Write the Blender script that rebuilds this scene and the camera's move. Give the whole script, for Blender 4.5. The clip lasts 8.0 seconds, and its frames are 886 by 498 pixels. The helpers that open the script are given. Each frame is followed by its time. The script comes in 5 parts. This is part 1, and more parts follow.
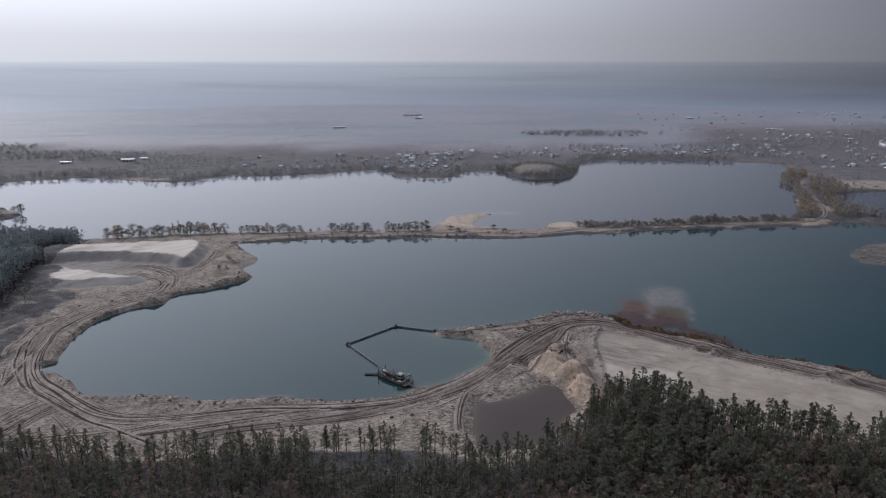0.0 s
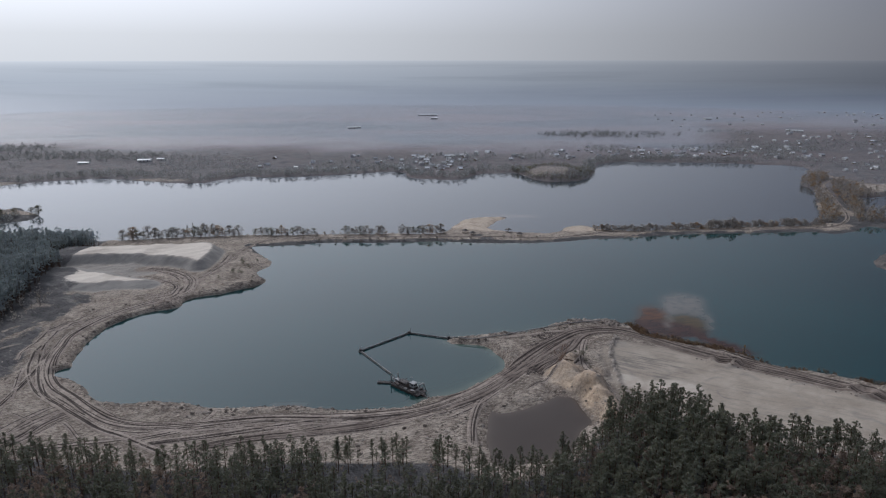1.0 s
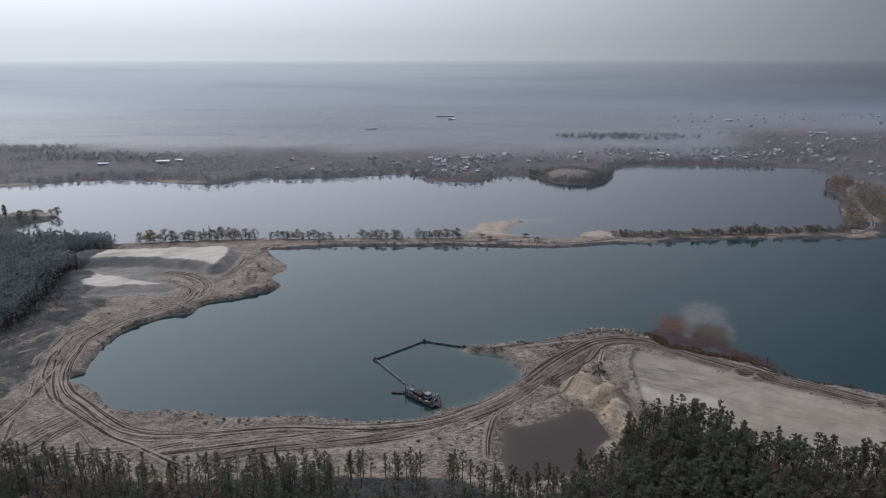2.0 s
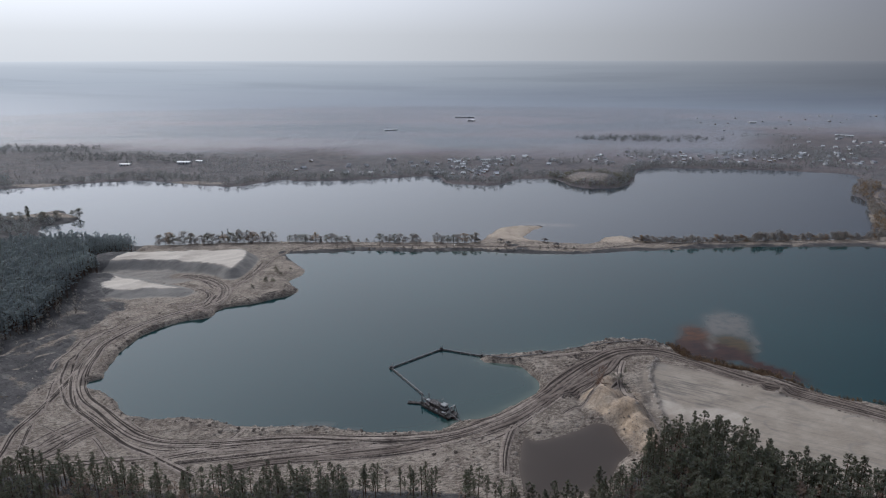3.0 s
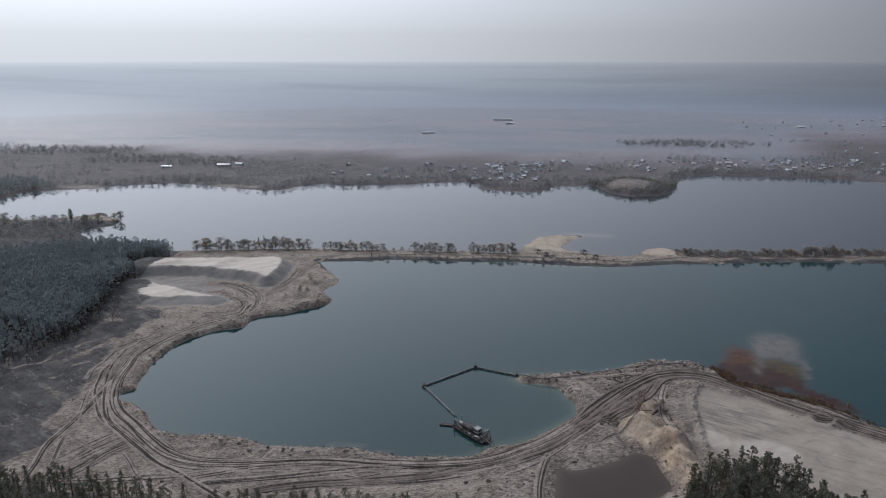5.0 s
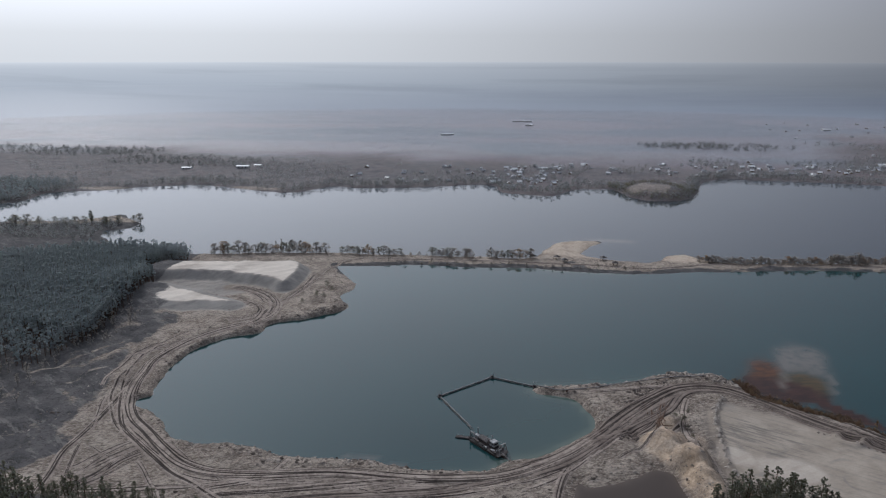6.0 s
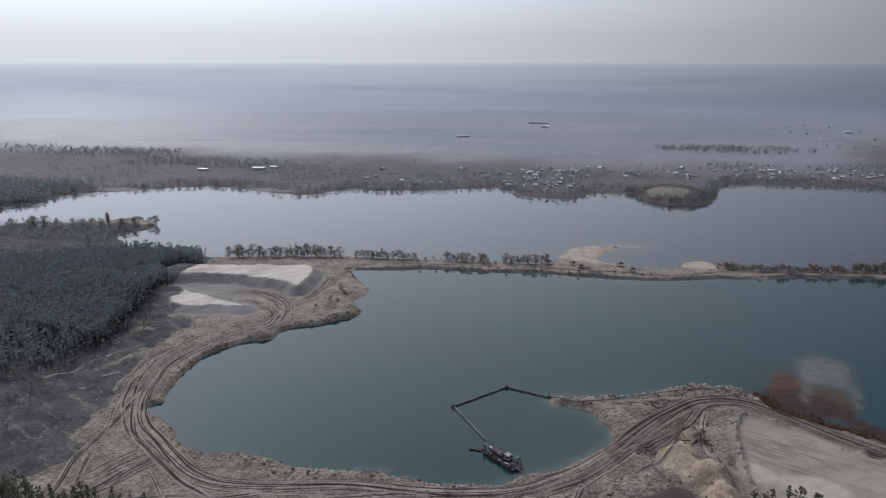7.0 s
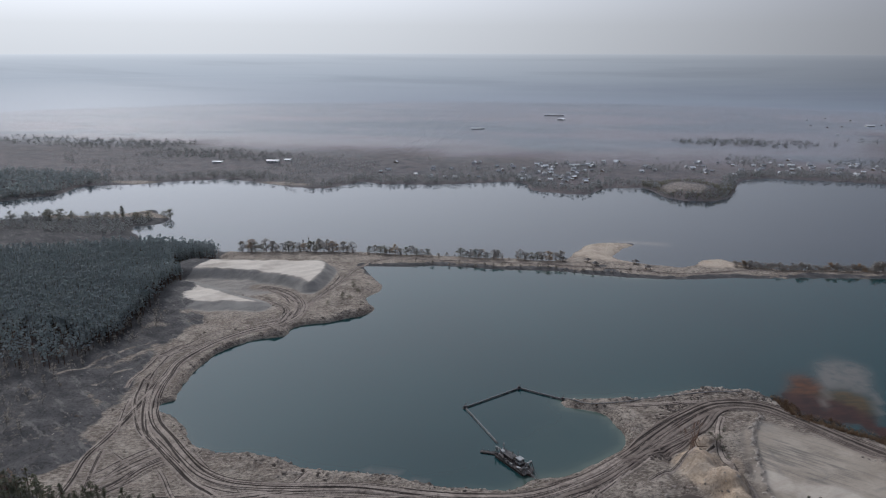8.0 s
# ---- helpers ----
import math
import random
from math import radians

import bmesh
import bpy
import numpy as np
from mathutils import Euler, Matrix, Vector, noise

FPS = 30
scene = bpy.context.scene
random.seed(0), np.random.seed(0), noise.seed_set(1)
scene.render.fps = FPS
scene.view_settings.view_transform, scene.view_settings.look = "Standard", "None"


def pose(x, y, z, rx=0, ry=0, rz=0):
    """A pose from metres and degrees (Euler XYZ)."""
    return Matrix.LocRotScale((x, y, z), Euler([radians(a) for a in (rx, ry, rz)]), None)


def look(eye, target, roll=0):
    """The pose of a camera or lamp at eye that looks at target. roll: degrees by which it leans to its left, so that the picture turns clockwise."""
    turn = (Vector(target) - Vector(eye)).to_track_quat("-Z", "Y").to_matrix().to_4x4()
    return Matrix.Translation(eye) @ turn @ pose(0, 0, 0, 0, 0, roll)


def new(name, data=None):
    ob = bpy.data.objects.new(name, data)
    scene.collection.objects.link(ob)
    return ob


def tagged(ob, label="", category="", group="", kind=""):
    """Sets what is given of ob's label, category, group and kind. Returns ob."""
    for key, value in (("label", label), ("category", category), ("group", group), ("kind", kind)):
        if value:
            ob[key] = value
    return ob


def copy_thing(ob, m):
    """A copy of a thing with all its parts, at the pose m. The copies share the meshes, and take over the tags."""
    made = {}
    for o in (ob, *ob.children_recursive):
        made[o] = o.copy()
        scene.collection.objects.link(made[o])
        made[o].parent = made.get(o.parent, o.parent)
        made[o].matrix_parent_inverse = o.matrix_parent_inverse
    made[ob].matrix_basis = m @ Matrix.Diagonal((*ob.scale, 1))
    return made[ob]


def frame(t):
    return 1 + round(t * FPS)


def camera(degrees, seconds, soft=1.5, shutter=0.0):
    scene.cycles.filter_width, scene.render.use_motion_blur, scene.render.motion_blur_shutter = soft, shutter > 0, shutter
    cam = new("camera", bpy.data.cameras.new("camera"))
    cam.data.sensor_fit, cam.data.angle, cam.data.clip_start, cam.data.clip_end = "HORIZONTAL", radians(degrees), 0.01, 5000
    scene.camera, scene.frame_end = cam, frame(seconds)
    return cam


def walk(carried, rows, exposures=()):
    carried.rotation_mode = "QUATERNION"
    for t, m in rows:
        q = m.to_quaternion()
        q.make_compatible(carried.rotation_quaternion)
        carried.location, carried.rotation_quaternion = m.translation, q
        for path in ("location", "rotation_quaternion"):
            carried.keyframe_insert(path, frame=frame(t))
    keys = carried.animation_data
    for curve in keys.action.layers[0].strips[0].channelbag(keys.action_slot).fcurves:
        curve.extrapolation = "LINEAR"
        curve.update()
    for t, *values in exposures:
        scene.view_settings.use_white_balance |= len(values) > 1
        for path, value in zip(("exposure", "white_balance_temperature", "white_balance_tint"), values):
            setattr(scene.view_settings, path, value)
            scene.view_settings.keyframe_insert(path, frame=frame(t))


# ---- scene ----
cam = camera(66.05, 8.0, soft=1.2)
# seconds, place in metres, yaw, pitch, roll
PATH = [
    (0.0, 0.00, 0.00, 135.00, 0.000, -15.598, 0.024),
    (0.5, 0.14, 2.46, 136.03, 0.629, -15.625, 0.045),
    (1.0, 0.16, 4.96, 137.27, 1.274, -15.661, 0.049),
    (1.5, 0.23, 7.53, 138.64, 1.954, -15.684, 0.058),
    (3.0, 0.33, 15.31, 142.38, 4.352, -15.700, 0.048),
    (3.5, 0.16, 17.86, 143.68, 5.140, -15.715, 0.042),
    (4.0, 0.10, 20.23, 144.92, 5.940, -15.719, 0.045),
    (4.5, -0.03, 22.63, 146.15, 6.730, -15.716, 0.030),
    (6.0, -0.61, 30.13, 150.06, 9.118, -15.698, -0.027),
    (6.5, -0.81, 32.66, 151.18, 9.830, -15.687, -0.023),
    (7.0, -1.12, 35.18, 152.28, 10.450, -15.685, -0.035),
    (7.5, -1.06, 37.43, 153.60, 11.059, -16.043, -0.025),
    (8.0, -1.34, 39.94, 154.68, 11.686, -16.402, -0.048),
]
walk(cam, [(t, pose(x, y, z, 90 + pitch, roll, yaw)) for t, x, y, z, yaw, pitch, roll in PATH], [(0.0, -0.05, 5650, 13.5), (0.8, -0.05, 5650, 10.5), (3.0, -0.05, 5650, 9.7), (8.0, -0.05, 5650, 9.7)])

# ---- world, sun, exposure ----
SUN_AZ, SUN_EL = 40.0, 38.0  # degrees to the left of ahead, and up
world = bpy.data.worlds.new("sky")
scene.world = world
world.use_nodes = True
wn = world.node_tree.nodes
sky = wn.new("ShaderNodeTexSky")
sky.sky_type = "NISHITA"
sky.sun_disc = False
sky.sun_elevation = radians(SUN_EL)
sky.sun_rotation = radians(-SUN_AZ)
sky.air_density, sky.dust_density, sky.ozone_density = 1.0, 4.0, 1.0
az, el = radians(SUN_AZ), radians(SUN_EL)
to_sun = Vector((-math.sin(az) * math.cos(el), math.cos(az) * math.cos(el), math.sin(el)))


def sky_node(kind, links, **values):
    n = wn.new("ShaderNode" + kind)
    for key, v in values.items():
        n.inputs[key.replace("_", " ")].default_value = v
    for key, socket in links.items():
        world.node_tree.links.new(socket, n.inputs[key])
    return n


# thin cloud and haze: greyer than clear sky, and brighter towards the sun
hsv = sky_node("HueSaturation", {"Color": sky.outputs[0]}, Saturation=0.35)
toward = wn.new("ShaderNodeVectorMath")
toward.operation = "DOT_PRODUCT"
toward.inputs[1].default_value = Vector((to_sun.x, to_sun.y, 0.15)).normalized()
world.node_tree.links.new(wn.new("ShaderNodeTexCoord").outputs["Generated"], toward.inputs[0])
amount = sky_node("MapRange", {"Value": toward.outputs["Value"]}, From_Min=0.08, From_Max=1.0)
haze = wn.new("ShaderNodeMix")
haze.data_type = "RGBA"
haze.inputs[6].default_value, haze.inputs[7].default_value = (0.62, 0.66, 1.0, 1), (14.4, 13.9, 13.6, 1)
falloff = wn.new("ShaderNodeMath")
falloff.operation = "POWER"
falloff.inputs[1].default_value = 1.65
world.node_tree.links.new(amount.outputs[0], falloff.inputs[0])
world.node_tree.links.new(falloff.outputs[0], haze.inputs[0])
height = wn.new("ShaderNodeSeparateXYZ")
world.node_tree.links.new(wn["Texture Coordinate"].outputs["Generated"], height.inputs[0])
overhead = sky_node("MapRange", {"Value": height.outputs["Z"]}, From_Min=0.5, From_Max=1.0)
low_haze = sky_node("MapRange", {"Value": height.outputs["Z"]}, From_Min=0.03, From_Max=0.13)
mist = wn.new("ShaderNodeMix")
mist.data_type = "RGBA"
mist.inputs[6].default_value, mist.inputs[7].default_value = (1.25, 1.2, 1.3, 1), (9.3, 8.95, 8.4, 1)
spread = sky_node("Math", {0: amount.outputs[0]})
spread.operation = "POWER"
spread.inputs[1].default_value = 1.4
world.node_tree.links.new(spread.outputs[0], mist.inputs[0])
bank = wn.new("ShaderNodeMix")
bank.data_type = "RGBA"
world.node_tree.links.new(low_haze.outputs[0], bank.inputs[0])
world.node_tree.links.new(mist.outputs[2], bank.inputs[6])
world.node_tree.links.new(haze.outputs[2], bank.inputs[7])
zenith = wn.new("ShaderNodeMix")
zenith.data_type = "RGBA"
zenith.inputs[7].default_value = (10.0, 10.2, 10.8, 1)
world.node_tree.links.new(overhead.outputs[0], zenith.inputs[0])
world.node_tree.links.new(bank.outputs[2], zenith.inputs[6])
veil = wn.new("ShaderNodeMix")
veil.data_type = "RGBA"
veil.inputs[0].default_value = 0.9
world.node_tree.links.new(hsv.outputs[0], veil.inputs[6])
world.node_tree.links.new(zenith.outputs[2], veil.inputs[7])
world.node_tree.links.new(veil.outputs[2], wn["Background"].inputs[0])
wn["Background"].inputs[1].default_value = 0.09
sun = new("sun", bpy.data.lights.new("sun", "SUN"))
sun.data.energy, sun.data.angle, sun.data.color = 1.5, radians(12), (1.0, 0.91, 0.80)
sun.matrix_world = look((0, 0, 300), Vector((0, 0, 300)) - to_sun)


# ---- materials ----
class Nodes:
    """A small wrapper to write node trees briefly."""

    def __init__(self, name):
        self.mat = bpy.data.materials.new(name)
        self.mat.use_nodes = True
        self.t = self.mat.node_tree
        self.bsdf = self.t.nodes["Principled BSDF"]

    def put(self, kind, **values):
        n = self.t.nodes.new("ShaderNode" + kind)
        for k, v in values.items():
            s = n.inputs[k.replace("_", " ")]
            if isinstance(v, bpy.types.NodeSocket):
                self.t.links.new(v, s)
            else:
                s.default_value = v
        return n

    def position(self, scale=(1, 1, 1), turn=0.0):
        g = self.put("NewGeometry")
        turned = self.put("Mapping", Vector=g.outputs["Position"])
        turned.inputs["Rotation"].default_value = (0, 0, radians(-turn))
        m = self.put("Mapping", Vector=turned.outputs[0])
        m.inputs["Scale"].default_value = scale
        return m.outputs[0]

    def noise(self, size, detail=4.0, rough=0.55, vec=None, stretch=(1, 1, 1)):
        v = vec or self.position(stretch)
        return self.put("TexNoise", Vector=v, Scale=1.0 / size, Detail=detail, Roughness=rough).outputs["Fac"]

    def ramp(self, fac, stops):
        n = self.put("ValToRGB", Fac=fac)
        r = n.color_ramp
        while len(r.elements) < len(stops):
            r.elements.new(0.5)
        for e, (p, c) in zip(r.elements, stops):
            e.position, e.color = p, (*c, 1) if len(c) == 3 else c
        return n.outputs[0]

    def grey(self, fac, a, b):
        n = self.put("MapRange", Value=fac, From_Min=a, From_Max=b)
        n.clamp = True
        return n.outputs[0]

    def mix(self, fac, a, b, kind="MIX"):
        n = self.t.nodes.new("ShaderNodeMix")
        n.data_type, n.blend_type = "RGBA", kind
        for s, v in ((n.inputs[0], fac), (n.inputs[6], a), (n.inputs[7], b)):
            if isinstance(v, bpy.types.NodeSocket):
                self.t.links.new(v, s)
            elif isinstance(v, (int, float)):
                s.default_value = v
            else:
                s.default_value = (*v, 1)
        return n.outputs[2]

    def calc(self, op, a, b=0.0):
        n = self.t.nodes.new("ShaderNodeMath")
        n.operation = op
        for s, v in zip(n.inputs, (a, b)):
            if isinstance(v, bpy.types.NodeSocket):
                self.t.links.new(v, s)
            else:
                s.default_value = v
        return n.outputs[0]

    def attr(self, name):
        n = self.t.nodes.new("ShaderNodeAttribute")
        n.attribute_name = name
        return n.outputs["Fac"]

    def random(self):
        return self.t.nodes.new("ShaderNodeObjectInfo").outputs["Random"]

    def island(self):
        return self.t.nodes.new("ShaderNodeNewGeometry").outputs["Random Per Island"]

    def bump(self, height, strength, distance):
        n = self.put("Bump", Height=height, Strength=strength, Distance=distance)
        self.t.links.new(n.outputs[0], self.bsdf.inputs["Normal"])

    def done(self, colour, rough=0.8, spec=0.3, metal=0.0):
        for key, v in (("Base Color", colour), ("Roughness", rough), ("Specular IOR Level", spec), ("Metallic", metal)):
            if isinstance(v, bpy.types.NodeSocket):
                self.t.links.new(v, self.bsdf.inputs[key])
            else:
                self.bsdf.inputs[key].default_value = (*v, 1) if isinstance(v, tuple) else v
        return self.mat


def worn(name, a, b, size, rough=0.7, spec=0.3, metal=0.0, grain=0.25, bump=0.0):
    """A surface of two mottled tones with a finer grain."""
    n = Nodes(name)
    big, fine = n.noise(size), n.noise(size * 0.13, 3)
    c = n.mix(n.grey(big, 0.35, 0.65), a, b)
    c = n.mix(grain, c, n.ramp(fine, [(0.3, (0.25, 0.25, 0.25)), (0.7, (1, 1, 1))]), "MULTIPLY")
    c = n.mix(0.25, c, n.ramp(n.random(), [(0, (0.6, 0.6, 0.6)), (1, (1, 1, 1))]), "MULTIPLY")
    if bump:
        n.bump(fine, 0.6, bump)
    return n.done(c, rough, spec, metal)


def foliage(name, a, b, c, size=5.0, rough=0.75, spec=0.2, sheen=0.0, thin_share=0.5):
    n = Nodes(name)
    by_place = n.noise(size, 2)
    col = n.mix(n.grey(by_place, 0.3, 0.7), a, b)
    col = n.mix(n.grey(n.island(), 0.55, 1.0), col, c)
    col = n.mix(0.5, col, n.ramp(n.random(), [(0, (0.55, 0.55, 0.55)), (1, (1.0, 1.0, 1.0))]), "MULTIPLY")
    # bluish sheen pales distant crowns in place of haze
    n.bsdf.inputs["Sheen Weight"].default_value = sheen
    n.bsdf.inputs["Sheen Roughness"].default_value = 0.5
    n.bsdf.inputs["Sheen Tint"].default_value = (0.8, 0.9, 1.0, 1)
    thin = n.put("BsdfTranslucent", Color=n.mix(1.0, col, (1.7, 1.7, 1.5), "MULTIPLY"))
    both = n.put("MixShader", Fac=thin_share)
    n.t.links.new(n.bsdf.outputs[0], both.inputs[1])
    n.t.links.new(thin.outputs[0], both.inputs[2])
    n.t.links.new(both.outputs[0], n.t.nodes["Material Output"].inputs[0])
    return n.done(col, rough, spec)


def ground_material():
    n = Nodes("ground_cover")
    sand, wet, litter, pale = n.attr("sand"), n.attr("wet"), n.attr("litter"), n.attr("pale")
    even, silt_or_shade = n.attr("even"), n.attr("silt_or_shade")
    loose = n.calc("MULTIPLY", n.calc("SUBTRACT", 1.0, n.calc("MULTIPLY", even, 0.88)), n.calc("SUBTRACT", 1.0, n.calc("MULTIPLY", n.attr("ochre"), 0.65)))
    # sand: damp and dry mottling, wind and wheel streaks
    s1, s2, s3 = n.noise(22, 5), n.noise(3.2, 5, 0.65), n.noise(0.7, 3)
    streak = n.noise(7, 5, 0.62, n.position((0.3, 1.5, 1), 38))
    dry = n.mix(n.grey(s1, 0.35, 0.68), (0.272, 0.23, 0.192), (0.385, 0.333, 0.28))
    dry = n.mix(n.calc("MULTIPLY", n.grey(streak, 0.50, 0.66), 0.55), dry, (0.225, 0.172, 0.142))
    dry = n.mix(n.calc("MULTIPLY", n.grey(s2, 0.50, 0.64), n.calc("MULTIPLY", loose, 0.4)), dry, (0.16, 0.125, 0.105))
    crumb = n.noise(1.5, 5, 0.7)
    dry = n.mix(n.calc("MULTIPLY", n.grey(crumb, 0.52, 0.62), n.calc("MULTIPLY", loose, 0.38)), dry, (0.12, 0.098, 0.084))
    dry = n.mix(n.calc("MULTIPLY", n.grey(crumb, 0.46, 0.36), n.calc("MULTIPLY", loose, 0.4)), dry, (0.50, 0.45, 0.39))
    dry = n.mix(n.calc("MULTIPLY", n.attr("ochre"), 0.9), dry, n.mix(n.grey(n.noise(2.2, 5, 0.7, n.position((1.6, 0.5, 1), 40)), 0.40, 0.60), (0.60, 0.465, 0.335), (0.35, 0.26, 0.18)))
    dry = n.mix(n.calc("MULTIPLY", pale, n.grey(s1, 0.12, 0.42)), dry, n.mix(n.grey(streak, 0.35, 0.62), (0.66, 0.60, 0.53), (0.54, 0.485, 0.425)))
    # levelled sand: duller, with the sweeping marks of the slurry that ran over it
    dry = n.mix(n.calc("MULTIPLY", n.attr("level"), 0.8), dry, n.mix(n.grey(n.noise(11, 5, 0.6), 0.35, 0.65), (0.255, 0.218, 0.178), (0.35, 0.303, 0.252)))
    arcs = n.calc("PINGPONG", n.calc("MULTIPLY", n.noise(75, 3, 0.5), 14.0), 0.5)
    arcs = n.calc("MULTIPLY", n.grey(arcs, 0.14, 0.02), n.grey(n.noise(18, 3), 0.42, 0.6))
    dry = n.mix(n.calc("MULTIPLY", n.calc("MULTIPLY", n.attr("level"), arcs), 0.6), dry, (0.215, 0.20, 0.185))
    comb = n.noise(2.6, 5, 0.7, n.position((0.16, 1.5, 1), -24))
    dry = n.mix(n.calc("MULTIPLY", n.attr("scoured"), n.calc("MULTIPLY", n.grey(comb, 0.44, 0.6), 0.75)), dry, (0.135, 0.125, 0.115))
    dry = n.mix(n.calc("MULTIPLY", n.attr("level"), n.calc("MULTIPLY", n.grey(comb, 0.52, 0.64), 0.35)), dry, (0.17, 0.155, 0.138))
    # grey silt on the stockpile floor; on its flanks the grey is painted shade
    dry = n.mix(silt_or_shade, dry, n.mix(n.grey(streak, 0.35, 0.65), (0.20, 0.19, 0.18), (0.30, 0.283, 0.262)))
    dry = n.mix(n.calc("MULTIPLY", wet, 0.85), dry, n.mix(n.grey(s3, 0.35, 0.65), (0.085, 0.07, 0.06), (0.15, 0.12, 0.10)))
    churn = n.noise(2.4, 6, 0.78)
    dry = n.mix(n.calc("MULTIPLY", n.calc("MULTIPLY", n.grey(churn, 0.54, 0.60), loose), 0.3), dry, (0.10, 0.08, 0.068))
    dry = n.mix(n.calc("MULTIPLY", n.grey(churn, 0.44, 0.38), n.calc("MULTIPLY", loose, 0.45)), dry, (0.45, 0.39, 0.328))
    patch = n.noise(9, 4, 0.6)
    dry = n.mix(n.calc("MULTIPLY", n.grey(patch, 0.53, 0.60), n.calc("MULTIPLY", loose, 0.55)), dry, (0.145, 0.116, 0.097))
    dry = n.mix(n.calc("MULTIPLY", n.grey(patch, 0.46, 0.40), n.calc("MULTIPLY", loose, 0.5)), dry, (0.44, 0.38, 0.32))
    # broken crust drawn out by blade and wheel: dark gaps, pale crumbs, relief shading put into colour
    crust = n.noise(1.1, 6, 0.8, n.position((0.55, 1.5, 1), 24))
    dry = n.mix(n.calc("MULTIPLY", n.grey(crust, 0.52, 0.57), n.calc("MULTIPLY", loose, 0.72)), dry, (0.08, 0.065, 0.055))
    dry = n.mix(n.calc("MULTIPLY", n.grey(crust, 0.47, 0.42), n.calc("MULTIPLY", loose, 0.65)), dry, (0.46, 0.40, 0.34))
    dry = n.mix(1.0, dry, (1.01, 1.0, 0.975), "MULTIPLY")
    # forest floor: needles, dead grass
    f = n.mix(n.grey(n.noise(9, 4), 0.35, 0.65), (0.07, 0.068, 0.069), (0.128, 0.12, 0.116))
    f = n.mix(n.calc("MULTIPLY", n.grey(n.noise(1.4, 5, 0.7), 0.50, 0.62), 0.6), f, (0.035, 0.031, 0.029))
    f = n.mix(n.calc("MULTIPLY", n.grey(n.noise(5, 6, 0.75, n.position((0.4, 1.3, 1), -30)), 0.56, 0.62), 0.6), f, (0.225, 0.208, 0.192))
    # fields: strips of stubble, fallow and meadow
    vor = n.put("TexVoronoi", Vector=n.position((1 / 420, 1 / 330, 1)), Scale=1.0)
    strip = n.noise(300, 2, 0.5, None, (0.6, 1.0, 1))
    field = n.ramp(n.put("SeparateColor", Color=vor.outputs["Color"]).outputs[0],
                   [(0.0, (0.10, 0.10, 0.105)), (0.3, (0.20, 0.155, 0.145)), (0.55, (0.14, 0.146, 0.138)), (0.8, (0.22, 0.165, 0.15)), (1, (0.095, 0.1, 0.105))])
    field = n.mix(n.calc("MULTIPLY", n.grey(strip, 0.40, 0.70), 0.3), field, n.mix(n.grey(n.noise(60, 4), 0.4, 0.6), (0.085, 0.08, 0.074), (0.25, 0.20, 0.165)))
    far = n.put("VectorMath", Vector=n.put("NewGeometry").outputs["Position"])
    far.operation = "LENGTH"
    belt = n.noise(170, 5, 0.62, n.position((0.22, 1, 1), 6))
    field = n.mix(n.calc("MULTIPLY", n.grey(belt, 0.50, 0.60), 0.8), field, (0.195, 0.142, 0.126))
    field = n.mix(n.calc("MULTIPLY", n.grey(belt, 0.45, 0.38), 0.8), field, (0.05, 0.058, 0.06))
    # painted haze: base colour fades to the backdrop's blue-grey with distance
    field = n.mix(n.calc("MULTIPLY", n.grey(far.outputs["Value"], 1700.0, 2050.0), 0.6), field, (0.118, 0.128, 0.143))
    hedges = n.noise(190, 5, 0.6, None, (0.28, 1, 1))
    field = n.mix(n.calc("MULTIPLY", n.grey(hedges, 0.53, 0.60), 0.75), field, (0.095, 0.1, 0.105))
    f = n.mix(n.attr("settled"), f, n.mix(n.grey(n.noise(14, 4), 0.4, 0.6), (0.09, 0.083, 0.083), (0.155, 0.128, 0.12)))
    c = n.mix(litter, field, f)
    ragged = n.calc("ADD", sand, n.calc("MULTIPLY", n.calc("SUBTRACT", n.noise(2.6, 6, 0.72), 0.5), 1.1))
    c = n.mix(n.calc("MULTIPLY", n.grey(ragged, 0.30, 0.62), n.grey(sand, 0.02, 0.2)), c, dry)
    c = n.mix(n.attr("rust"), c, n.mix(n.grey(n.noise(6, 4), 0.4, 0.6), (0.095, 0.042, 0.028), (0.145, 0.088, 0.042)))
    n.bump(n.calc("MULTIPLY", n.calc("ADD", s2, n.calc("MULTIPLY", n.calc("ADD", crumb, crust), 0.7)), loose), 0.9, 1.1)
    # on open fields, bluish sheen and gloss stand in for haze
    gloss = n.calc("MAXIMUM", sand, litter)
    n.t.links.new(n.calc("MULTIPLY", n.calc("SUBTRACT", 1.0, gloss), 0.5), n.bsdf.inputs["Sheen Weight"])
    n.bsdf.inputs["Sheen Roughness"].default_value = 0.45
    n.bsdf.inputs["Sheen Tint"].default_value = (0.70, 0.82, 1.0, 1)
    return n.done(c, n.ramp(gloss, [(0, (0.42,) * 3), (1, (0.9,) * 3)]), n.ramp(gloss, [(0, (0.5,) * 3), (1, (0.15,) * 3)]))


